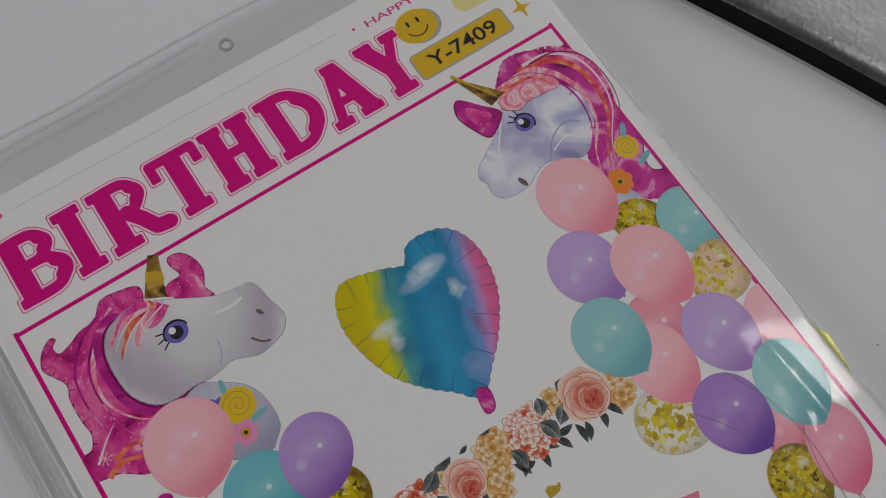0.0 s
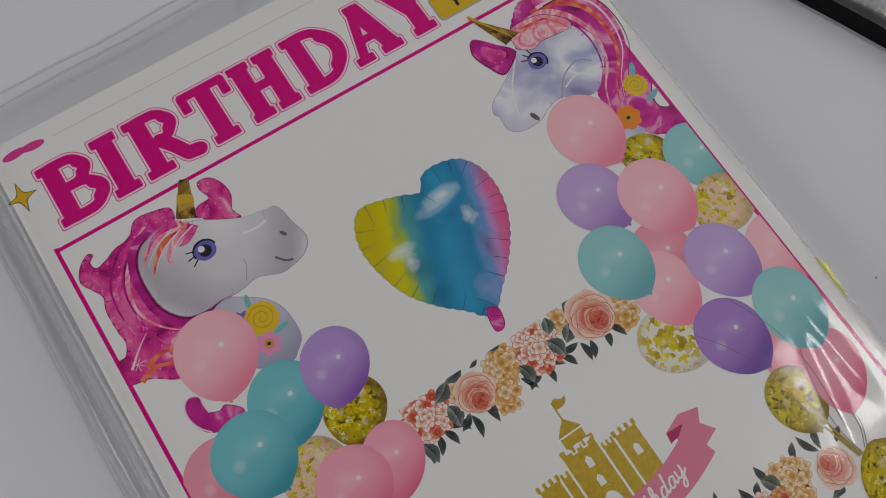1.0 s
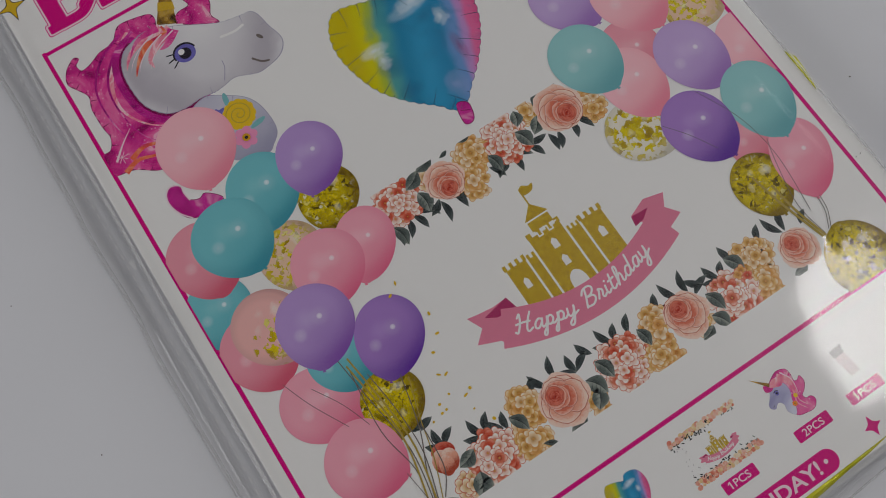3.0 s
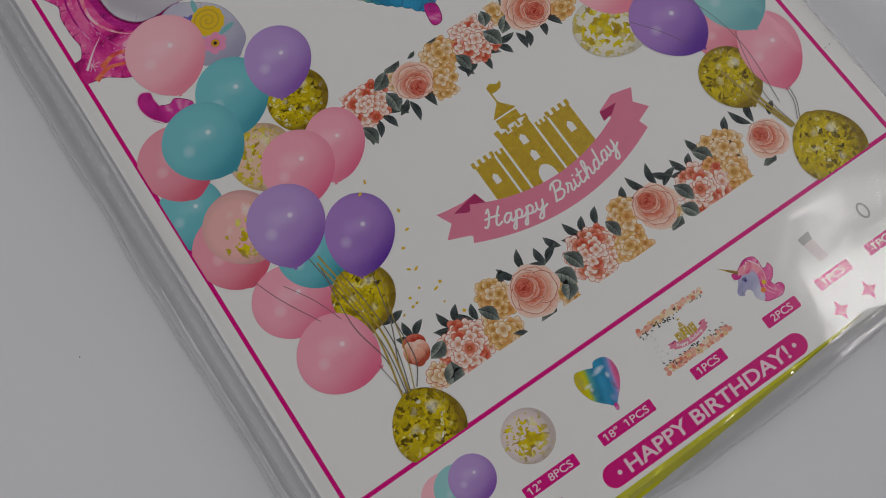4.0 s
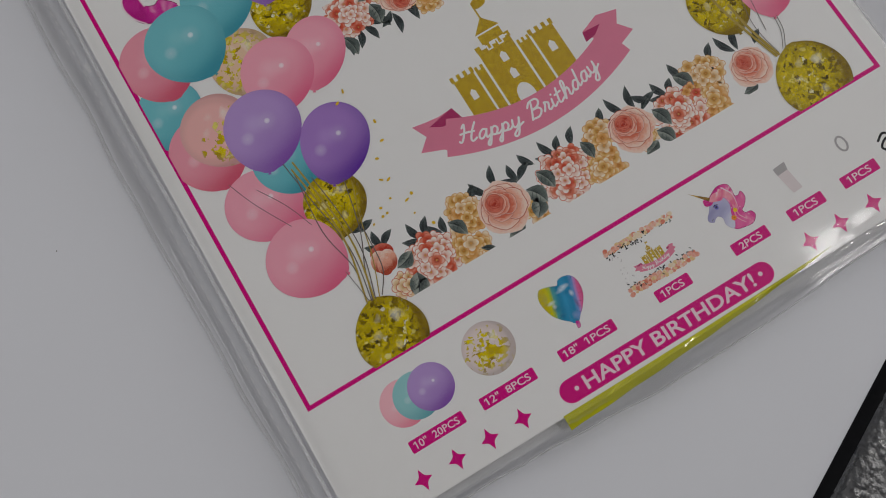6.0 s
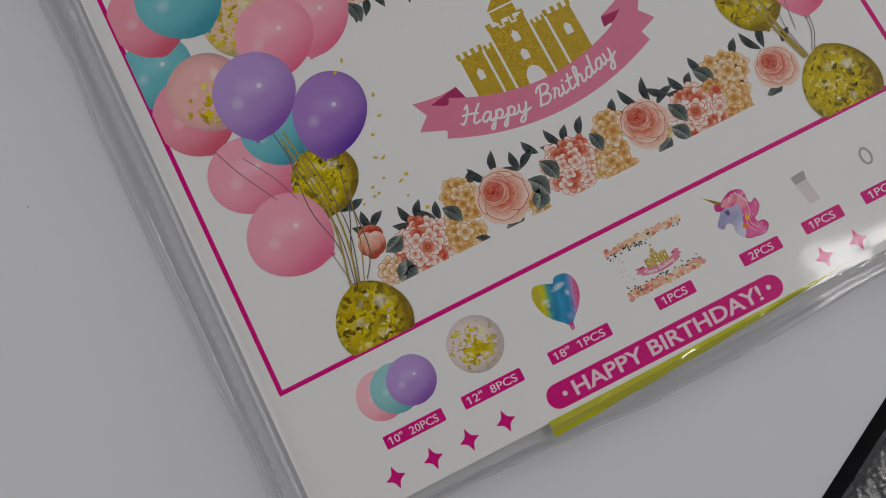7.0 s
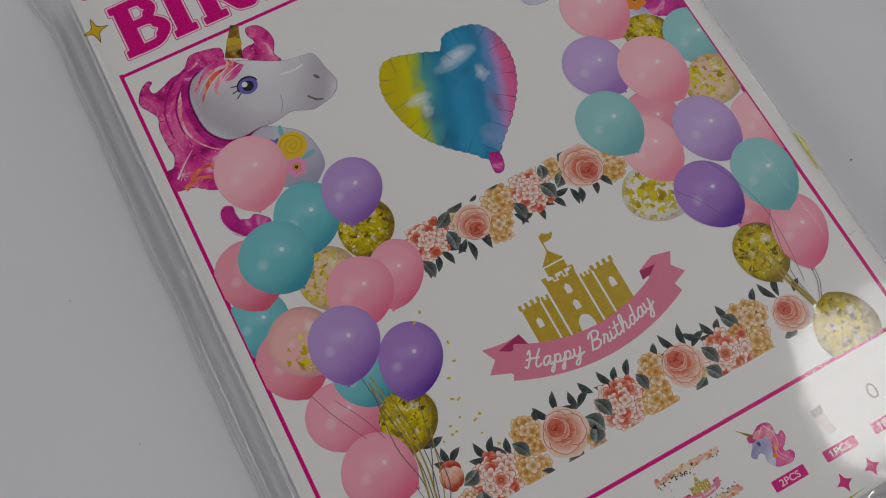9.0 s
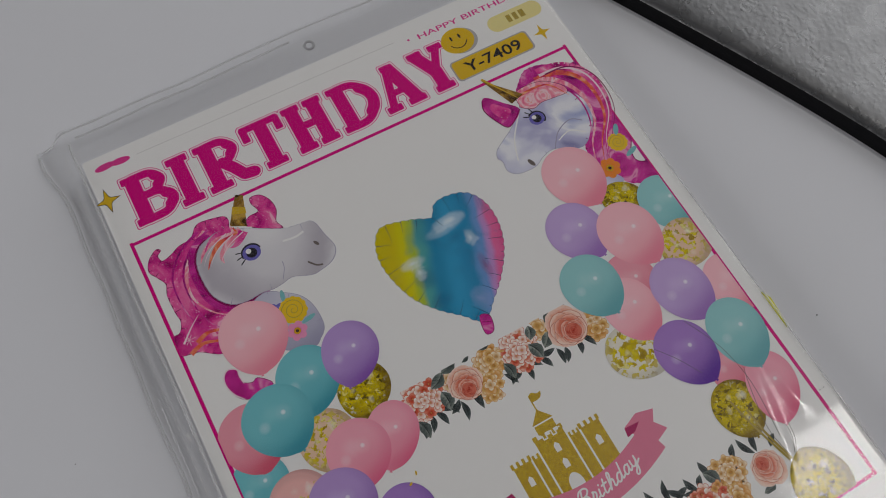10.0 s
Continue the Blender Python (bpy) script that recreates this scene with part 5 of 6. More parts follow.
# the balloon bunches, hindmost first
for row in (
    ("confetti_balloon_print", 37.5, 115, 12.4, 11.7, 250, DOT_SHREDS, "printed clear balloon with gold dots"),
    ("confetti_balloon_print", 59.0, 126.0, 12.0, 11.0, 240, GOLD_SHREDS, "printed gold confetti balloon"),
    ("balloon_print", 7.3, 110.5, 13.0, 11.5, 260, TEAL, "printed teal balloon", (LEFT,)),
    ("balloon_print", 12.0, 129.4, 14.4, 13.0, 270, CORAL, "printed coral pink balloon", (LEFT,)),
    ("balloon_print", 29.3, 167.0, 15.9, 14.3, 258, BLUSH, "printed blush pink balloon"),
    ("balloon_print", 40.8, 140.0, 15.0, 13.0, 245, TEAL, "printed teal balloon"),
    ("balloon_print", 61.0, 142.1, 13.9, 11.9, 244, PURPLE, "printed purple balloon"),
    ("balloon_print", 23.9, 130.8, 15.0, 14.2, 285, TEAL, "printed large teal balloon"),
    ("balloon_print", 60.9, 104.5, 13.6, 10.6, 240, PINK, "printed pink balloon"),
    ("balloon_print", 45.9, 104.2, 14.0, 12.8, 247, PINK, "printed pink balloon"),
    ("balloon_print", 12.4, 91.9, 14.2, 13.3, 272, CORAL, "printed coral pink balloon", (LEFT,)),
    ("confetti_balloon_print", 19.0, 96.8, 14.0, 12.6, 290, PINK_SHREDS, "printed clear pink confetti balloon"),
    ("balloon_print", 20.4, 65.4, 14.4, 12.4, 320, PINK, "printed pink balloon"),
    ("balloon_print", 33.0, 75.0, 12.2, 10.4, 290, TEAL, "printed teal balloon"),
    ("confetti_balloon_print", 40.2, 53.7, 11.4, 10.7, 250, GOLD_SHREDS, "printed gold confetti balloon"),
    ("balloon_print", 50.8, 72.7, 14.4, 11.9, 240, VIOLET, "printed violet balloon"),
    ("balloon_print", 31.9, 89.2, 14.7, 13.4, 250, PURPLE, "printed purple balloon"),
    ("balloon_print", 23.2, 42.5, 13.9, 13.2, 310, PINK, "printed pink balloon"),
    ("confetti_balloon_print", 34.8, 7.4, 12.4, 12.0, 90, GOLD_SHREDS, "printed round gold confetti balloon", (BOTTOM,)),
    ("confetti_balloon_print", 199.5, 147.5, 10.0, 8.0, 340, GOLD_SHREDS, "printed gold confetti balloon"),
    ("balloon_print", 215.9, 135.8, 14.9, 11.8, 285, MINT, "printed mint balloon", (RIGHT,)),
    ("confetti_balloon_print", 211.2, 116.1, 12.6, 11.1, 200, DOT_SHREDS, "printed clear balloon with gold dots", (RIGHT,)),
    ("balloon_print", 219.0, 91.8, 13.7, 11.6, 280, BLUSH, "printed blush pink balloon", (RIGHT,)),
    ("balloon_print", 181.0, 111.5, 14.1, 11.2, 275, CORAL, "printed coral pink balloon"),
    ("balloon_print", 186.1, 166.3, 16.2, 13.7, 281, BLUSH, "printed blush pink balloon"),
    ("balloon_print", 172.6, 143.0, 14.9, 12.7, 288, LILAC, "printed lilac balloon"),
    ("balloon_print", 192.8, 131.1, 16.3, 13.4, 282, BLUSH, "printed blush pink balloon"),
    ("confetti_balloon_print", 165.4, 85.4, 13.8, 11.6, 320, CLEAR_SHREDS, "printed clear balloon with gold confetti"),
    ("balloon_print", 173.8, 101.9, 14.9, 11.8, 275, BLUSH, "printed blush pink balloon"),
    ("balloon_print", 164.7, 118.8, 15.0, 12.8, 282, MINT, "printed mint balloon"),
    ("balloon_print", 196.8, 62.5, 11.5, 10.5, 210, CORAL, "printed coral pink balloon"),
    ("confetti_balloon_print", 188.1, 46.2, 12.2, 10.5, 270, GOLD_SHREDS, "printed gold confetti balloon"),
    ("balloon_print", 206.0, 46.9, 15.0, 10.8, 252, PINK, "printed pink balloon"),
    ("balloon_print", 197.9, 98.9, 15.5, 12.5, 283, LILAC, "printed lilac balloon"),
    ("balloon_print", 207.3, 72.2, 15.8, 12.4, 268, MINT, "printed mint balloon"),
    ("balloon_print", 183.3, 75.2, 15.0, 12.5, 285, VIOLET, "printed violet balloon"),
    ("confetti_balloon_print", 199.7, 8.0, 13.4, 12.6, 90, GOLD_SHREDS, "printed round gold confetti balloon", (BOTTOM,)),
):
    balloon(*row)
for pts in ([(34.5, 19.5), (37, 38), (34, 60), (32, 75)], [(36, 19.6), (40, 35), (40, 50), (38, 66)], [(33, 19.6), (35, 32), (32, 48), (33.6, 70)], [(37.5, 19.6), (42, 32), (45, 45), (49, 58)], [(35, 19.6), (38, 30), (43, 42), (47, 60)], [(38.5, 19.6), (43, 27), (44, 38), (44, 43)]):
    strand(pts, 0.32, rng.choice((STRING_INK, LINE_INK)))
for pts in ([(33, 20), (37, 44), (33.5, 72)], [(35.6, 20), (38.8, 42), (35, 74)]):
    strand(pts, 0.6, STRING_INK)
for pts in ([(12.8, 78.4), (17, 68), (24, 55)], [(20, 72), (26, 62), (30, 52)], [(32, 32.2), (33, 26), (33.8, 20)], [(195, 21), (193.5, 34), (197, 50), (200, 59)], [(197, 21.5), (200, 27), (201, 32.5)], [(198, 21.5), (201, 27), (202, 32.5)], [(172, 83), (178, 75), (183.4, 65.5)], [(190, 87), (197, 70), (199, 52), (196, 30)]):
    strand(pts, 0.2, LINE_INK)
for pts in ([(193.6, 20.5), (190.4, 32), (188.4, 40), (186.6, 50)], [(194.6, 20.5), (191.6, 33), (190.4, 44)]):
    strand(pts, 0.9, STRING_INK)
for x, y in ((64.7, 64.9), (60.1, 60.2), (59.8, 52.0), (57.6, 53.1), (63.9, 43.9), (61.5, 42.7), (52.6, 44.8), (51.8, 41.9), (53.6, 42.2), (47.9, 41.1), (61.4, 37.5), (65.1, 31.4), (62.0, 87.0), (58.3, 84.2), (66, 72), (57, 46)):
    printed("confetti_speck_print", [([ellipse(x, y, rng.uniform(0.4, 1.0), rng.uniform(0.3, 0.6), rng.uniform(0, 180), 8)], YELLOW_INK)], card, "tiny printed gold confetti speck")

printed("ink_fleck", [([ellipse(221.8, 36.4, 0.32, 0.2, 20, 8), ellipse(223.8, 36.6, 0.32, 0.2, 60, 8)], LINE_INK)], card, "two tiny dark ink flecks")
layer[0] = 0.03
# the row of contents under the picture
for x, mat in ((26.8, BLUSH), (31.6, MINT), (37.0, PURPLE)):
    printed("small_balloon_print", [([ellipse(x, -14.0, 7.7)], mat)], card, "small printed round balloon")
printed("small_confetti_print", [([ellipse(59.1, -13.1, 8.8)], HEAP_SHREDS)], card, "small printed clear balloon with gold confetti")
heart(lambda x, y: (88.0 + (x - 117.5) * 0.262, -13.6 + (y - 156.0) * 0.262), "small_heart_print")
def mini_move(x, y):
    return (120.0 + (x - 113.5) * 0.186, -14.6 + (y - 65.5) * 0.172)


def mini_garland(y0, y1, hang):
    pieces = []
    for k in range(210):
        x, y = rng.uniform(107.2, 132.8), rng.uniform(y0, y1)
        if rng.random() < 0.35:
            pieces.append(([ellipse(x, y + hang * rng.uniform(0, 1.8), 0.52, 0.2, rng.uniform(0, 180), 8)], LEAF_DARK))
        else:
            r = rng.uniform(0.45, 0.95)
            pieces.append(([ellipse(x, y, r, r * 0.85, 0, 10)], rng.choice((ROSE_OUT, FLORET_CREAM, FLORET_CORAL, ROSE_MID, FLORET_GOLD)), (x, y, r * 1.1)))
    return printed("small_garland_print", pieces, card, "small printed flower garland", 0.0008, stack=False)


mini_garland(-7.6, -6.0, -1)
mini_garland(-22.8, -20.6, 1)
castle(mini_move, "small_castle_print")
ribbon(mini_move, "small_ribbon_print")
script("Happy Brithday", 86.0, 0.86, 0.85, WHITE_INK, "small_ribbon_lettering", mini_move)
for k in range(14):
    printed("confetti_speck_print", [([ellipse(rng.uniform(108, 112), rng.uniform(-19, -9), 0.2, count=6)], FAINT_INK)], card, "tiny printed speck")


def small_unicorn():
    """The whole balloon, small: horn, forelock, face and a mane that ends in curls."""
    mane = [(145.4, -9.6), (147.6, -7.8), (150.8, -6.6), (154.0, -7.6), (154.6, -10.0), (154.2, -12.6), (155.4, -13.2), (157.0, -12.4), (157.2, -15.0), (155.2, -17.4), (153.6, -18.4), (154.0, -20.0), (156.0, -20.4), (156.6, -22.4), (154.4, -24.4), (151.0, -24.2), (147.6, -23.0), (147.2, -19.0), (149.6, -15.4), (149.0, -11.4)]
    face = [(144.8, -10.8), (147.8, -9.8), (150.4, -11.4), (150.8, -14.6), (149.4, -17.6), (149.0, -20.4), (147.4, -22.6), (145.6, -20.2), (146.0, -17.6), (144.8, -16.0), (143.4, -16.4), (142.4, -17.2), (141.0, -16.2), (141.2, -14.8), (142.6, -13.4), (143.8, -12.0)]
    ear = [(143.4, -8.4), (145.6, -9.2), (146.6, -10.4), (145.0, -11.4), (143.0, -10.6)]
    pieces = [(stroke(smooth(mane, 5), 0.25), DARK_PINK), ([scallop(smooth(mane, 5), 0.08, 2)], MANE)]
    pieces += streaks([(150, -8), (153, -11), (153, -15), (151.6, -19), (153.6, -22.6)], MANE_LIGHT, 1.6, ((0, 0), (-1.2, -0.6)))
    pieces += streaks([(151.6, -7.6), (153.8, -12), (152.6, -18)], PALE_INK, 0.5, ((0, 0),))
    pieces += [(stroke(smooth(face, 4), 0.18), SHADE_LILAC), ([smooth(face, 4)], SILVER_FOIL), ([smooth(ear, 4)], MANE), ([smooth([(145.2, -9.8), (148.0, -8.0), (151.0, -9.6), (149.6, -11.6), (147.0, -11.0)], 4)], MANE_LIGHT)]
    pieces += [([[(140.2, -3.6), (146.2, -8.8), (145.2, -9.8)]], HORN_INK), ([ellipse(146.2, -12.9, 0.75, 0.9)], EYE_INK), ([ellipse(146.2, -12.9, 0.4)], BLACK_INK), (stroke([(145.3, -12.3), (146.1, -11.9), (147.0, -12.3)], 0.28), BLACK_INK), (stroke([(142.0, -16.4), (142.8, -16.0)], 0.22), LINE_INK)]
    pieces += blossom(149.4, -19.4, 1.0, 6, POPPY, MARIGOLD) + [([ellipse(151.4, -17.2, 0.8)], MARIGOLD, (151.4, -17.2, 0.9))]
    return printed("small_unicorn_print", pieces, card, "small printed silver unicorn head with pink curled mane", 0.002, move=lambda x, y: (149.4 + (x - 149) * 0.9, -12.6 + (y + 13) * 0.9))


small_unicorn()
GHOST = ink("pale_grey_pink_ink", (0.74, 0.66, 0.66), 0.08)
printed("small_tape_print", [([[(169.6, -11.6), (174.4, -11.2), (173.8, -14.0), (169.8, -14.2)]], SHADE_INK), ([[(169.8, -14.2), (173.8, -14.0), (174.6, -21.4), (171.0, -21.6)]], GHOST)], card, "small printed grey roll with a pale strip")
printed("small_ring_print", [(stroke(bow(193.9, -16.0, 1.6, 2.6, 0, 360, 20), 0.7), SHADE_INK)], card, "small printed grey ring")
layer[0] = 0.03
for x0, x1, text in ((21.6, 41.2, '10"  20PCS'), (47.7, 67.7, '12"  8PCS'), (77.0, 97.7, '18"  1PCS'), (113.7, 126.6, "1PCS"), (143.2, 156.8, "2PCS"), (165.0, 178.6, "1PCS"), (186.0, 199.8, "1PCS")):
    printed("quantity_label", [([box(x0, -29.4, x1, -25.3, 0.5)], MAGENTA)], card, "small magenta label with white lettering")
    flag_at = [x0 + (x1 - x0) * (0.1 if x1 - x0 > 15 else 0.2)] if text[0] == '1' else []
    flag_at += [87.1] if text.startswith('18') else []
    pad = (x1 - x0) * (0.1 if x1 - x0 > 15 else 0.2)
    words("quantity_text", text, (x0 + pad, -28.6, x1 - pad, -26.1), card, PALE_INK, "white lettering", 0.012)
    for fx in flag_at:
        printed("digit_flag", [([[(fx + 0.1, -26.1), (fx - 0.62, -26.6), (fx - 0.62, -26.98), (fx + 0.1, -26.55)]], PALE_INK)], card)
layer[0] = 0.03
printed("bottom_banner", [([box(70.6, -42.0, 150.8, -34.4, 3.8)], MAGENTA), ([ellipse(76.4, -38.3, 0.75), ellipse(146.4, -38.0, 0.75)], PALE_INK)], card, "magenta rounded bar")
words("bottom_words", "HAPPY BIRTHDAY!", (79.4, -40.6, 143.6, -35.8), card, PALE_INK, "white words HAPPY BIRTHDAY!", 0.02)
for x in (20.2, 32.6, 44.6, 56.8, 166.2, 178.0, 190.8):
    sparkle("star_print", x, -37.6, 3.2, MAGENTA, 0.42)
PEN = ink("black_marker_ink", (0.01, 0.01, 0.012), 0.1)
printed("marker_scribble", [(stroke(smooth([(204.5, -21.5), (207.5, -20.0), (209.5, -23.0), (206.5, -26.0), (204.4, -24.0), (207, -22), (210, -22.5)], 5, False), 0.8), PEN)], card, "black marker pen scribble")

# ---- the clear bag ----
def clear_film(name, gloss=1.0, haze=0.0, rough=0.07, wide=0.0, relief=0.12):
    """Clear plastic film: a sharp sheen, a wider one from its fine scuffs (wide is that one's share), and a milky haze."""
    n = Nodes(name)
    see, shine = n.put("ShaderNodeBsdfTransparent"), n.put("ShaderNodeBsdfGlossy")
    see.inputs[0].default_value = (0.985, 0.985, 0.985, 1)
    shine.inputs["Roughness"].default_value = rough
    fres = n.put("ShaderNodeLayerWeight")
    fres.inputs["Blend"].default_value = 0.5
    bump = n.put("ShaderNodeBump")
    bump.inputs["Strength"].default_value, bump.inputs["Distance"].default_value = relief, 0.0008
    n.link(n.noise(70, 4, None, 0.5, 0.6), bump.inputs["Height"])
    for node in (shine, fres):
        n.link(bump.outputs[0], node.inputs["Normal"])
    gleam = shine.outputs[0]
    if wide:
        scuffed, blend = n.put("ShaderNodeBsdfGlossy"), n.put("ShaderNodeMixShader")
        scuffed.inputs["Roughness"].default_value = 0.34
        blend.inputs[0].default_value = wide
        n.link(gleam, blend.inputs[1])
        n.link(scuffed.outputs[0], blend.inputs[2])
        gleam = blend.outputs[0]
    mixer = n.put("ShaderNodeMixShader")
    n.link(n.value("MULTIPLY", n.value("ADD", n.value("MULTIPLY", n.value("POWER", fres.outputs["Facing"], 5.0), 0.9), 0.05), gloss, True), mixer.inputs[0])
    n.link(see.outputs[0], mixer.inputs[1])
    n.link(gleam, mixer.inputs[2])
    last = mixer.outputs[0]
    if haze:
        milk, through_milk, second = n.put("ShaderNodeBsdfDiffuse"), n.put("ShaderNodeBsdfTranslucent"), n.put("ShaderNodeMixShader")
        both = n.put("ShaderNodeMixShader")
        for node in (milk, through_milk):
            node.inputs[0].default_value = (0.85, 0.85, 0.86, 1)
        n.link(milk.outputs[0], both.inputs[1])
        n.link(through_milk.outputs[0], both.inputs[2])
        second.inputs[0].default_value = haze
        n.link(last, second.inputs[1])
        n.link(both.outputs[0], second.inputs[2])
        last = second.outputs[0]
    n.link(last, n.out.inputs["Surface"])
    return n.mat


FILM = clear_film("clear_polypropylene_film", 0.56, 0.0, 0.08, 0.3, 0.1)
SIDE_FILM = clear_film("clear_folded_film", 1.0, 0.09, 0.1, 0.0, 0.3)
LOWER_FILM = clear_film("crinkled_clear_film", 1.3, 0.06, 0.06, 0.0, 0.5)
BAG = (-20.5, -54.5, 230.5, 300.0)


def hem(x, y):
    """The loose hems of the bag: the lower one bulges, the upper one and the welded side waver."""
    low = ease((-44.0 - y) / 10.5)
    y += low * (6.0 - 5.0 * math.exp(-((x - 118) / 70) ** 2) + 0.8 * noise.noise(Vector((x / 18, 3.0, 0.0))))
    y += ease((y - 284) / 14) * (1.6 * noise.noise(Vector((x / 42, 8.0, 0.0))) + 0.014 * (x - 60))
    side = ease((-13.0 - x) / 6)
    x += side * (1.5 * noise.noise(Vector((4.0, y / 30, 0.0))) - 3.5 * ease((y - 270) / 25) + 2.0 * ease((90 - y) / 120))
    return x, y


def ease(a):
    a = min(1.0, max(0.0, a))
    return a * a * (3 - 2 * a)


def film_height(x, y):
    """The film's height over the card's face, in mm: taut over the card, falling to the board at the sides, loose at both ends."""
    z = 1.9
    wave = noise.noise(Vector((x / 70, y / 95, 1.3))) * 0.9 + noise.noise(Vector((x / 28, y / 34, 5.1))) * 0.22
    right = ease((x - 120) / 100)
    wave += right * 0.34 * noise.noise(Vector((x / 30, y / 24, 9.7)))
    z += max(-0.6, wave)
    z += 0.42 * math.exp(-((x - 209 + 0.06 * (y - 60)) / 2.4) ** 2) * ease((y - 28) / 15) * ease((92 - y) / 15)
    z += 0.3 * math.exp(-((x - 198 - 0.25 * (y - 40)) / 2.8) ** 2) * ease((y - 10) / 15) * ease((70 - y) / 15)
    low = ease((-40 - y) / 10)
    z += low * (noise.noise(Vector((x / 9, y / 5, 2.2))) * 1.5 + noise.noise(Vector((x / 4, y / 3, 7.2))) * 0.5)
    top = ease((y - 276) / 8)
    z += top * (noise.noise(Vector((x / 50, y / 9, 4.4))) * 1.6)
    fall = max(ease((-6.0 - x) / 12.0) * 0.97, ease((x - 226.2) / 4.2), ease((-44.5 - y) / 10.0) * 0.5, 0.3 * ease((y - 278) / 20.0))
    return max(z * (1 - fall) - 11.3 * fall, -11.5)


def sheet(name, x0, y0, x1, y1, nx, ny, height, parent, material, label, hole=None):
    verts, faces = [], []
    for j in range(ny + 1):
        for i in range(nx + 1):
            x, y = x0 + (x1 - x0) * i / nx, y0 + (y1 - y0) * j / ny
            z = height(x, y)
            x, y = hem(x, y)
            verts.append((x * MM, y * MM, z * MM))
    for j in range(ny):
        for i in range(nx):
            x, y = x0 + (x1 - x0) * (i + 0.5) / nx, y0 + (y1 - y0) * (j + 0.5) / ny
            if hole and math.hypot(x - hole[0], y - hole[1]) < hole[2]:
                continue
            a = j * (nx + 1) + i
            faces.append((a, a + 1, a + nx + 2, a + nx + 1))
    me = bpy.data.meshes.new(name)
    me.from_pydata(verts, [], faces)
    me.polygons.foreach_set("use_smooth", [True] * len(me.polygons))
    return part(name, me, parent, label, material)


bag = sheet("bag_front", -5.8, -44.0, BAG[2], 277.5, 150, 200, film_height, package, FILM, "clear glossy plastic film over the card")
sheet("bag_top_flap", -5.8, 277.5, BAG[2], BAG[3], 150, 14, film_height, package, SIDE_FILM, "empty clear upper flap of the bag", (111.5, 287.5, 2.6))
sheet("bag_bottom_flap", -5.8, BAG[1], BAG[2], -44.0, 200, 12, film_height, package, LOWER_FILM, "crinkled clear lower flap of the bag")
sheet("bag_side", BAG[0], BAG[1], -5.8, BAG[3], 12, 160, film_height, package, SIDE_FILM, "clear folded side of the bag with a welded seam")
sheet("bag_back", BAG[0], BAG[1], BAG[2], BAG[3], 30, 40, lambda x, y: -11.75 + 0.1 * noise.noise(Vector((x / 30, y / 30, 3))), package, FILM, "clear back film of the bag")
RIM_FILM = plain("hole_rim_film", (0.34, 0.34, 0.35), (0.42, 0.42, 0.43), 300, 0.3)


def tube_ring(name, x, y, r, thick):
    bm = bmesh.new()
    rows = []
    for k in range(24):
        w = 2 * math.pi * k / 24
        ring = []
        for j in range(6):
            v = 2 * math.pi * j / 6
            d = r + thick * math.cos(v)
            ring.append(bm.verts.new(((x + d * math.cos(w)) * MM, (y + d * math.sin(w)) * MM, (film_height(x, y) + 0.3 + thick * math.sin(v)) * MM)))
        rows.append(ring)
    for k in range(24):
        for j in range(6):
            bm.faces.new((rows[k][j], rows[(k + 1) % 24][j], rows[(k + 1) % 24][(j + 1) % 6], rows[k][(j + 1) % 6]))
    me = bpy.data.meshes.new(name)
    bm.to_mesh(me)
    bm.free()
    return part(name, me, package, "small round punched hanging hole", RIM_FILM)


tube_ring("hanging_hole", 111.5, 287.5, 2.2, 0.7)
# the welded seam along the side: a row of short pale dashes, and a ridge
WELD = plain("milky_weld", (0.60, 0.60, 0.61), (0.70, 0.70, 0.71), 400, 0.3)
for k in range(74):
    y = -46 + 4.5 * k
    x = -12.6 + 0.35 * math.sin(y / 40)
    z = film_height(x, y) + 0.12
    solid("weld_dash", box(x - 0.25, y, x + 0.25, y + 2.2), z, z + 0.12, package, WELD)


def ridge(name, x, y0, y1, lift, thick, material, label, across=False):
    """A fold of film along the side, as a thin round strip."""
    bm = bmesh.new()
    rows = []
    n = 80
    for k in range(n + 1):
        y = y0 + (y1 - y0) * k / n
        cx = x + 0.7 * noise.noise(Vector((y / 45, x, 0)))
        cz = (film_height(y, cx) if across else film_height(cx, y)) + lift
        px, py = hem(y, cx) if across else hem(cx, y)
        rows.append([bm.verts.new(((px + (0 if across else thick * math.cos(v))) * MM, (py + (thick * math.cos(v) if across else 0)) * MM, (cz + 0.5 * thick * math.sin(v)) * MM)) for v in (math.pi * j / 3 for j in range(6))])
    for a, b in zip(rows, rows[1:]):
        for j in range(6):
            f = bm.faces.new((a[j], b[j], b[(j + 1) % 6], a[(j + 1) % 6]))
            f.smooth = True
    me = bpy.data.meshes.new(name)
    bm.to_mesh(me)
    bm.free()
    return part(name, me, package, label, material)


FOLD = clear_film("folded_film_edge", 2.0, 0.5, 0.1)
ridge("film_fold", -7.0, BAG[1], 290, 0.2, 0.5, FOLD, "pale folded film edge")
ridge("film_fold", -19.8, BAG[1], 297, 0.2, 0.7, FOLD, "pale folded film edge")
ridge("film_fold", 227.4, BAG[1] + 3, 285, 0.1, 0.45, FOLD, "pale folded film edge")
ridge("film_fold", -54.0, -15, 229, 0.1, 0.35, FOLD, "pale folded film edge", True)
ridge("film_fold", 298.8, -18, 229, 0.1, 0.5, FOLD, "pale folded film edge", True)
ridge("film_fold", 293.6, -4, 104, 0.2, 0.55, FOLD, "bright crease in the empty upper flap", True)
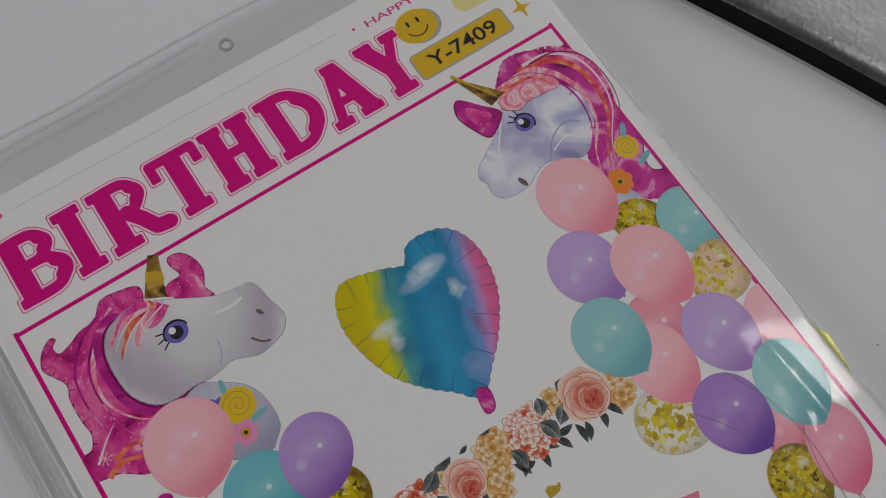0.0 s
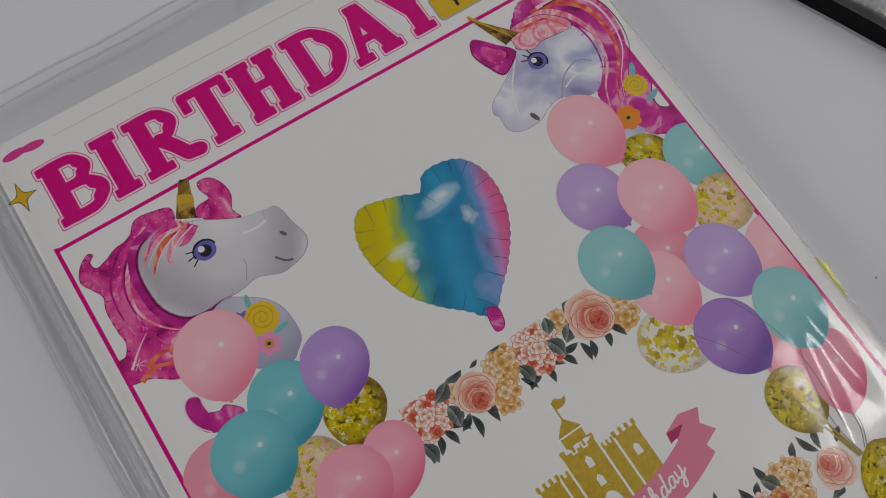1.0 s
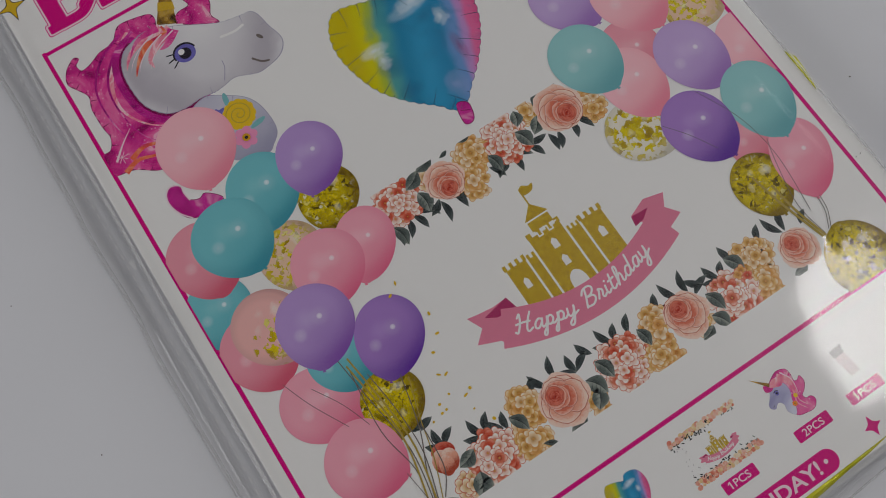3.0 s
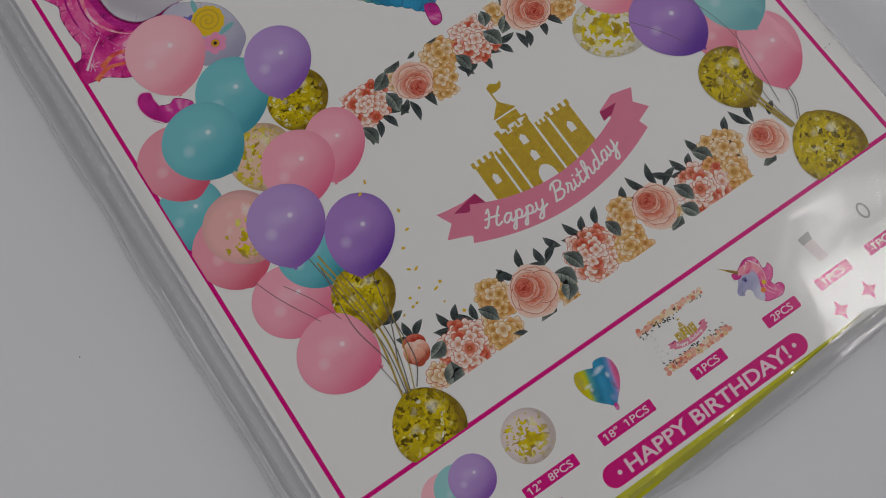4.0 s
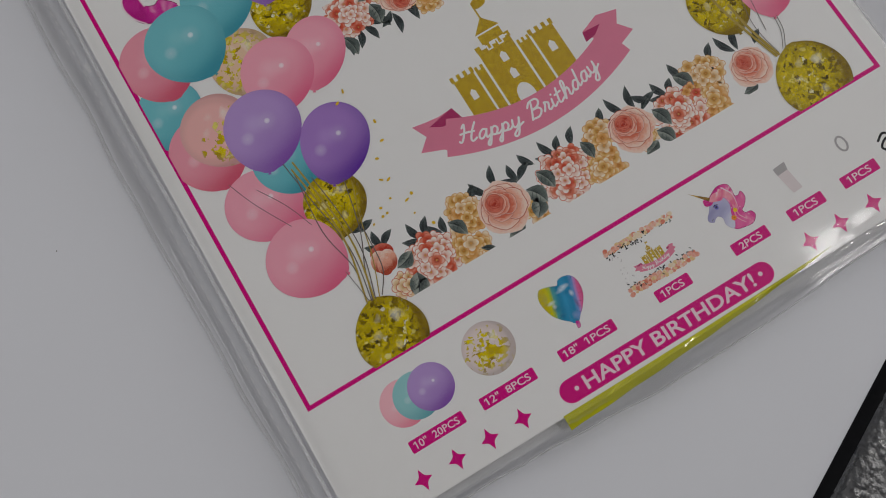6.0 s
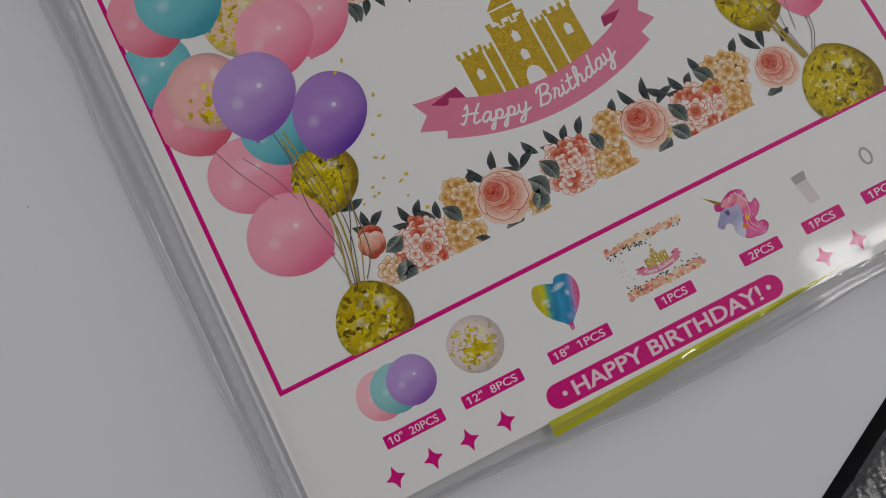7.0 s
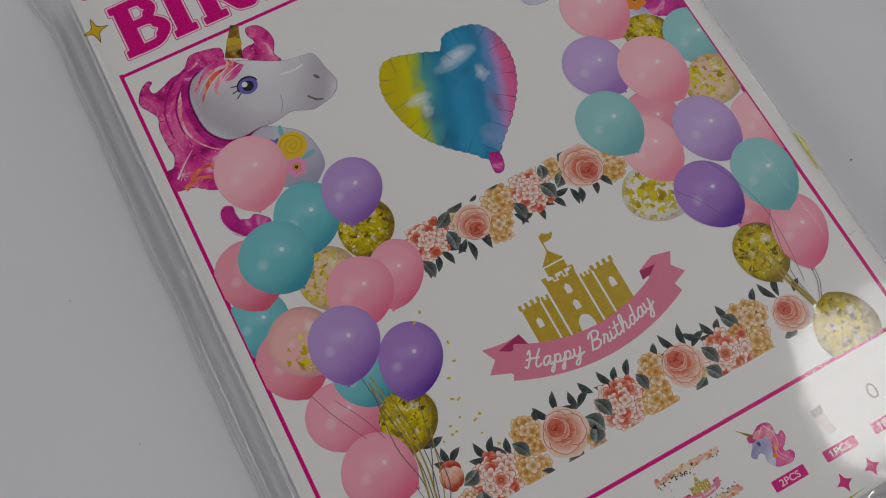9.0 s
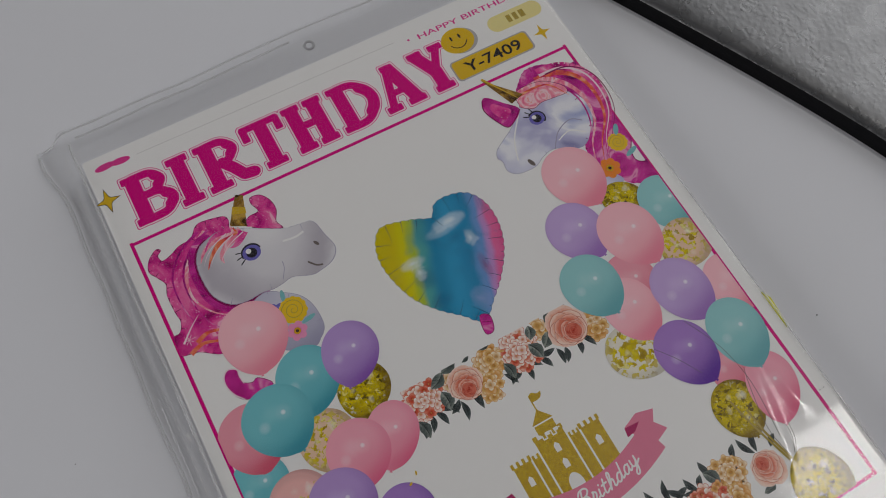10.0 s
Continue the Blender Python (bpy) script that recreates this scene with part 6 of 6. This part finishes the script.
# solid milky chips stand in for the glints at the film's edge notches
for x, y, w in ((-9.9, 142.0, 1.0), (228.6, 131.0, 0.8)):
    z = film_height(x, y) + 0.3
    solid("notch_glint", [(x - w, y + 1.8), (x + w, y + 2.2), (x + w * 0.6, y - 2.2), (x - w * 0.4, y - 1.4)], z, z + 0.2, package, WELD, "small milky chip for the glint at a notch in the film")

# gold foil that peeps out under the card
def gold_foil():
    n = Nodes("yellow_gold_foil")
    n.bump(n.noise(120, 4, None, 0.6, 1.2), 0.5, 0.001)
    return n.done(n.mix(n.noise(70, 4), (0.56, 0.55, 0.004), (0.72, 0.70, 0.02)), 0.26, 0.35)


GOLD = gold_foil()


def foil_strip(name, path, parent, label):
    """A creased strip: rows of (x, y of its upper edge, y of its lower edge)."""
    bm = bmesh.new()
    rows = []
    for k, (x, ya, yb) in enumerate(path):
        mid = 0.6 * ya + 0.4 * yb
        crease = 0.12 * math.sin(k * 1.9)
        rows.append([bm.verts.new((x * MM, y * MM, z * MM)) for y, z in ((ya, 0.30), (mid, 0.55 + crease), (yb, 0.2 - 0.14 * (ya - yb)), (yb + 0.02, 0.1 - 0.14 * (ya - yb)), (mid, 0.35 + crease), (ya, 0.14))])
    for a, b in zip(rows, rows[1:]):
        for j in range(6):
            bm.faces.new((a[j], b[j], b[(j + 1) % 6], a[(j + 1) % 6]))
    bm.faces.new(rows[0])
    bm.faces.new(rows[-1][::-1])
    bmesh.ops.recalc_face_normals(bm, faces=bm.faces)
    me = bpy.data.meshes.new(name)
    bm.to_mesh(me)
    bm.free()
    return part(name, me, parent, label, GOLD)


rows = []
for k in range(27):
    f = k / 26
    x = 68.0 + 103.0 * f
    rows.append((x, -43.6 + 1.3 * f * f, -48.6 + 4.2 * f + 2.0 * f ** 3 + 0.12 * math.sin(k * 1.3)))
foil_strip("gold_foil_edge", rows, package, "creased shiny yellow gold foil edge")
solid("gold_foil_sliver", [(226.6, 82.0), (228.6, 78.0), (228.0, 70.0), (226.6, 64.0)], -0.6, 0.3, package, GOLD, "narrow shiny gold foil sliver")

# dark crumbs on the board
CRUMB = plain("dark_crumb", (0.03, 0.028, 0.025), (0.07, 0.06, 0.05), 900, 0.7)
for x, y, r in ((248.4, 62.6, 0.32), (-52.0, 94.0, 0.25)):
    bm = bmesh.new()
    bmesh.ops.create_icosphere(bm, subdivisions=2, radius=r * MM)
    for vert in bm.verts:
        vert.co *= 1 + 0.35 * noise.noise(vert.co * 1400 + Vector((x, y, 0)))
        vert.co.z *= 0.6
    me = bpy.data.meshes.new("crumb")
    bm.to_mesh(me)
    bm.free()
    me.materials.append(CRUMB)
    crumb = tagged(new("crumb", me), "tiny dark crumb lying on the white board", "crumb", "crumbs on the board")
    crumb.location = (x * MM, y * MM, TABLE + r * 0.45 * MM)
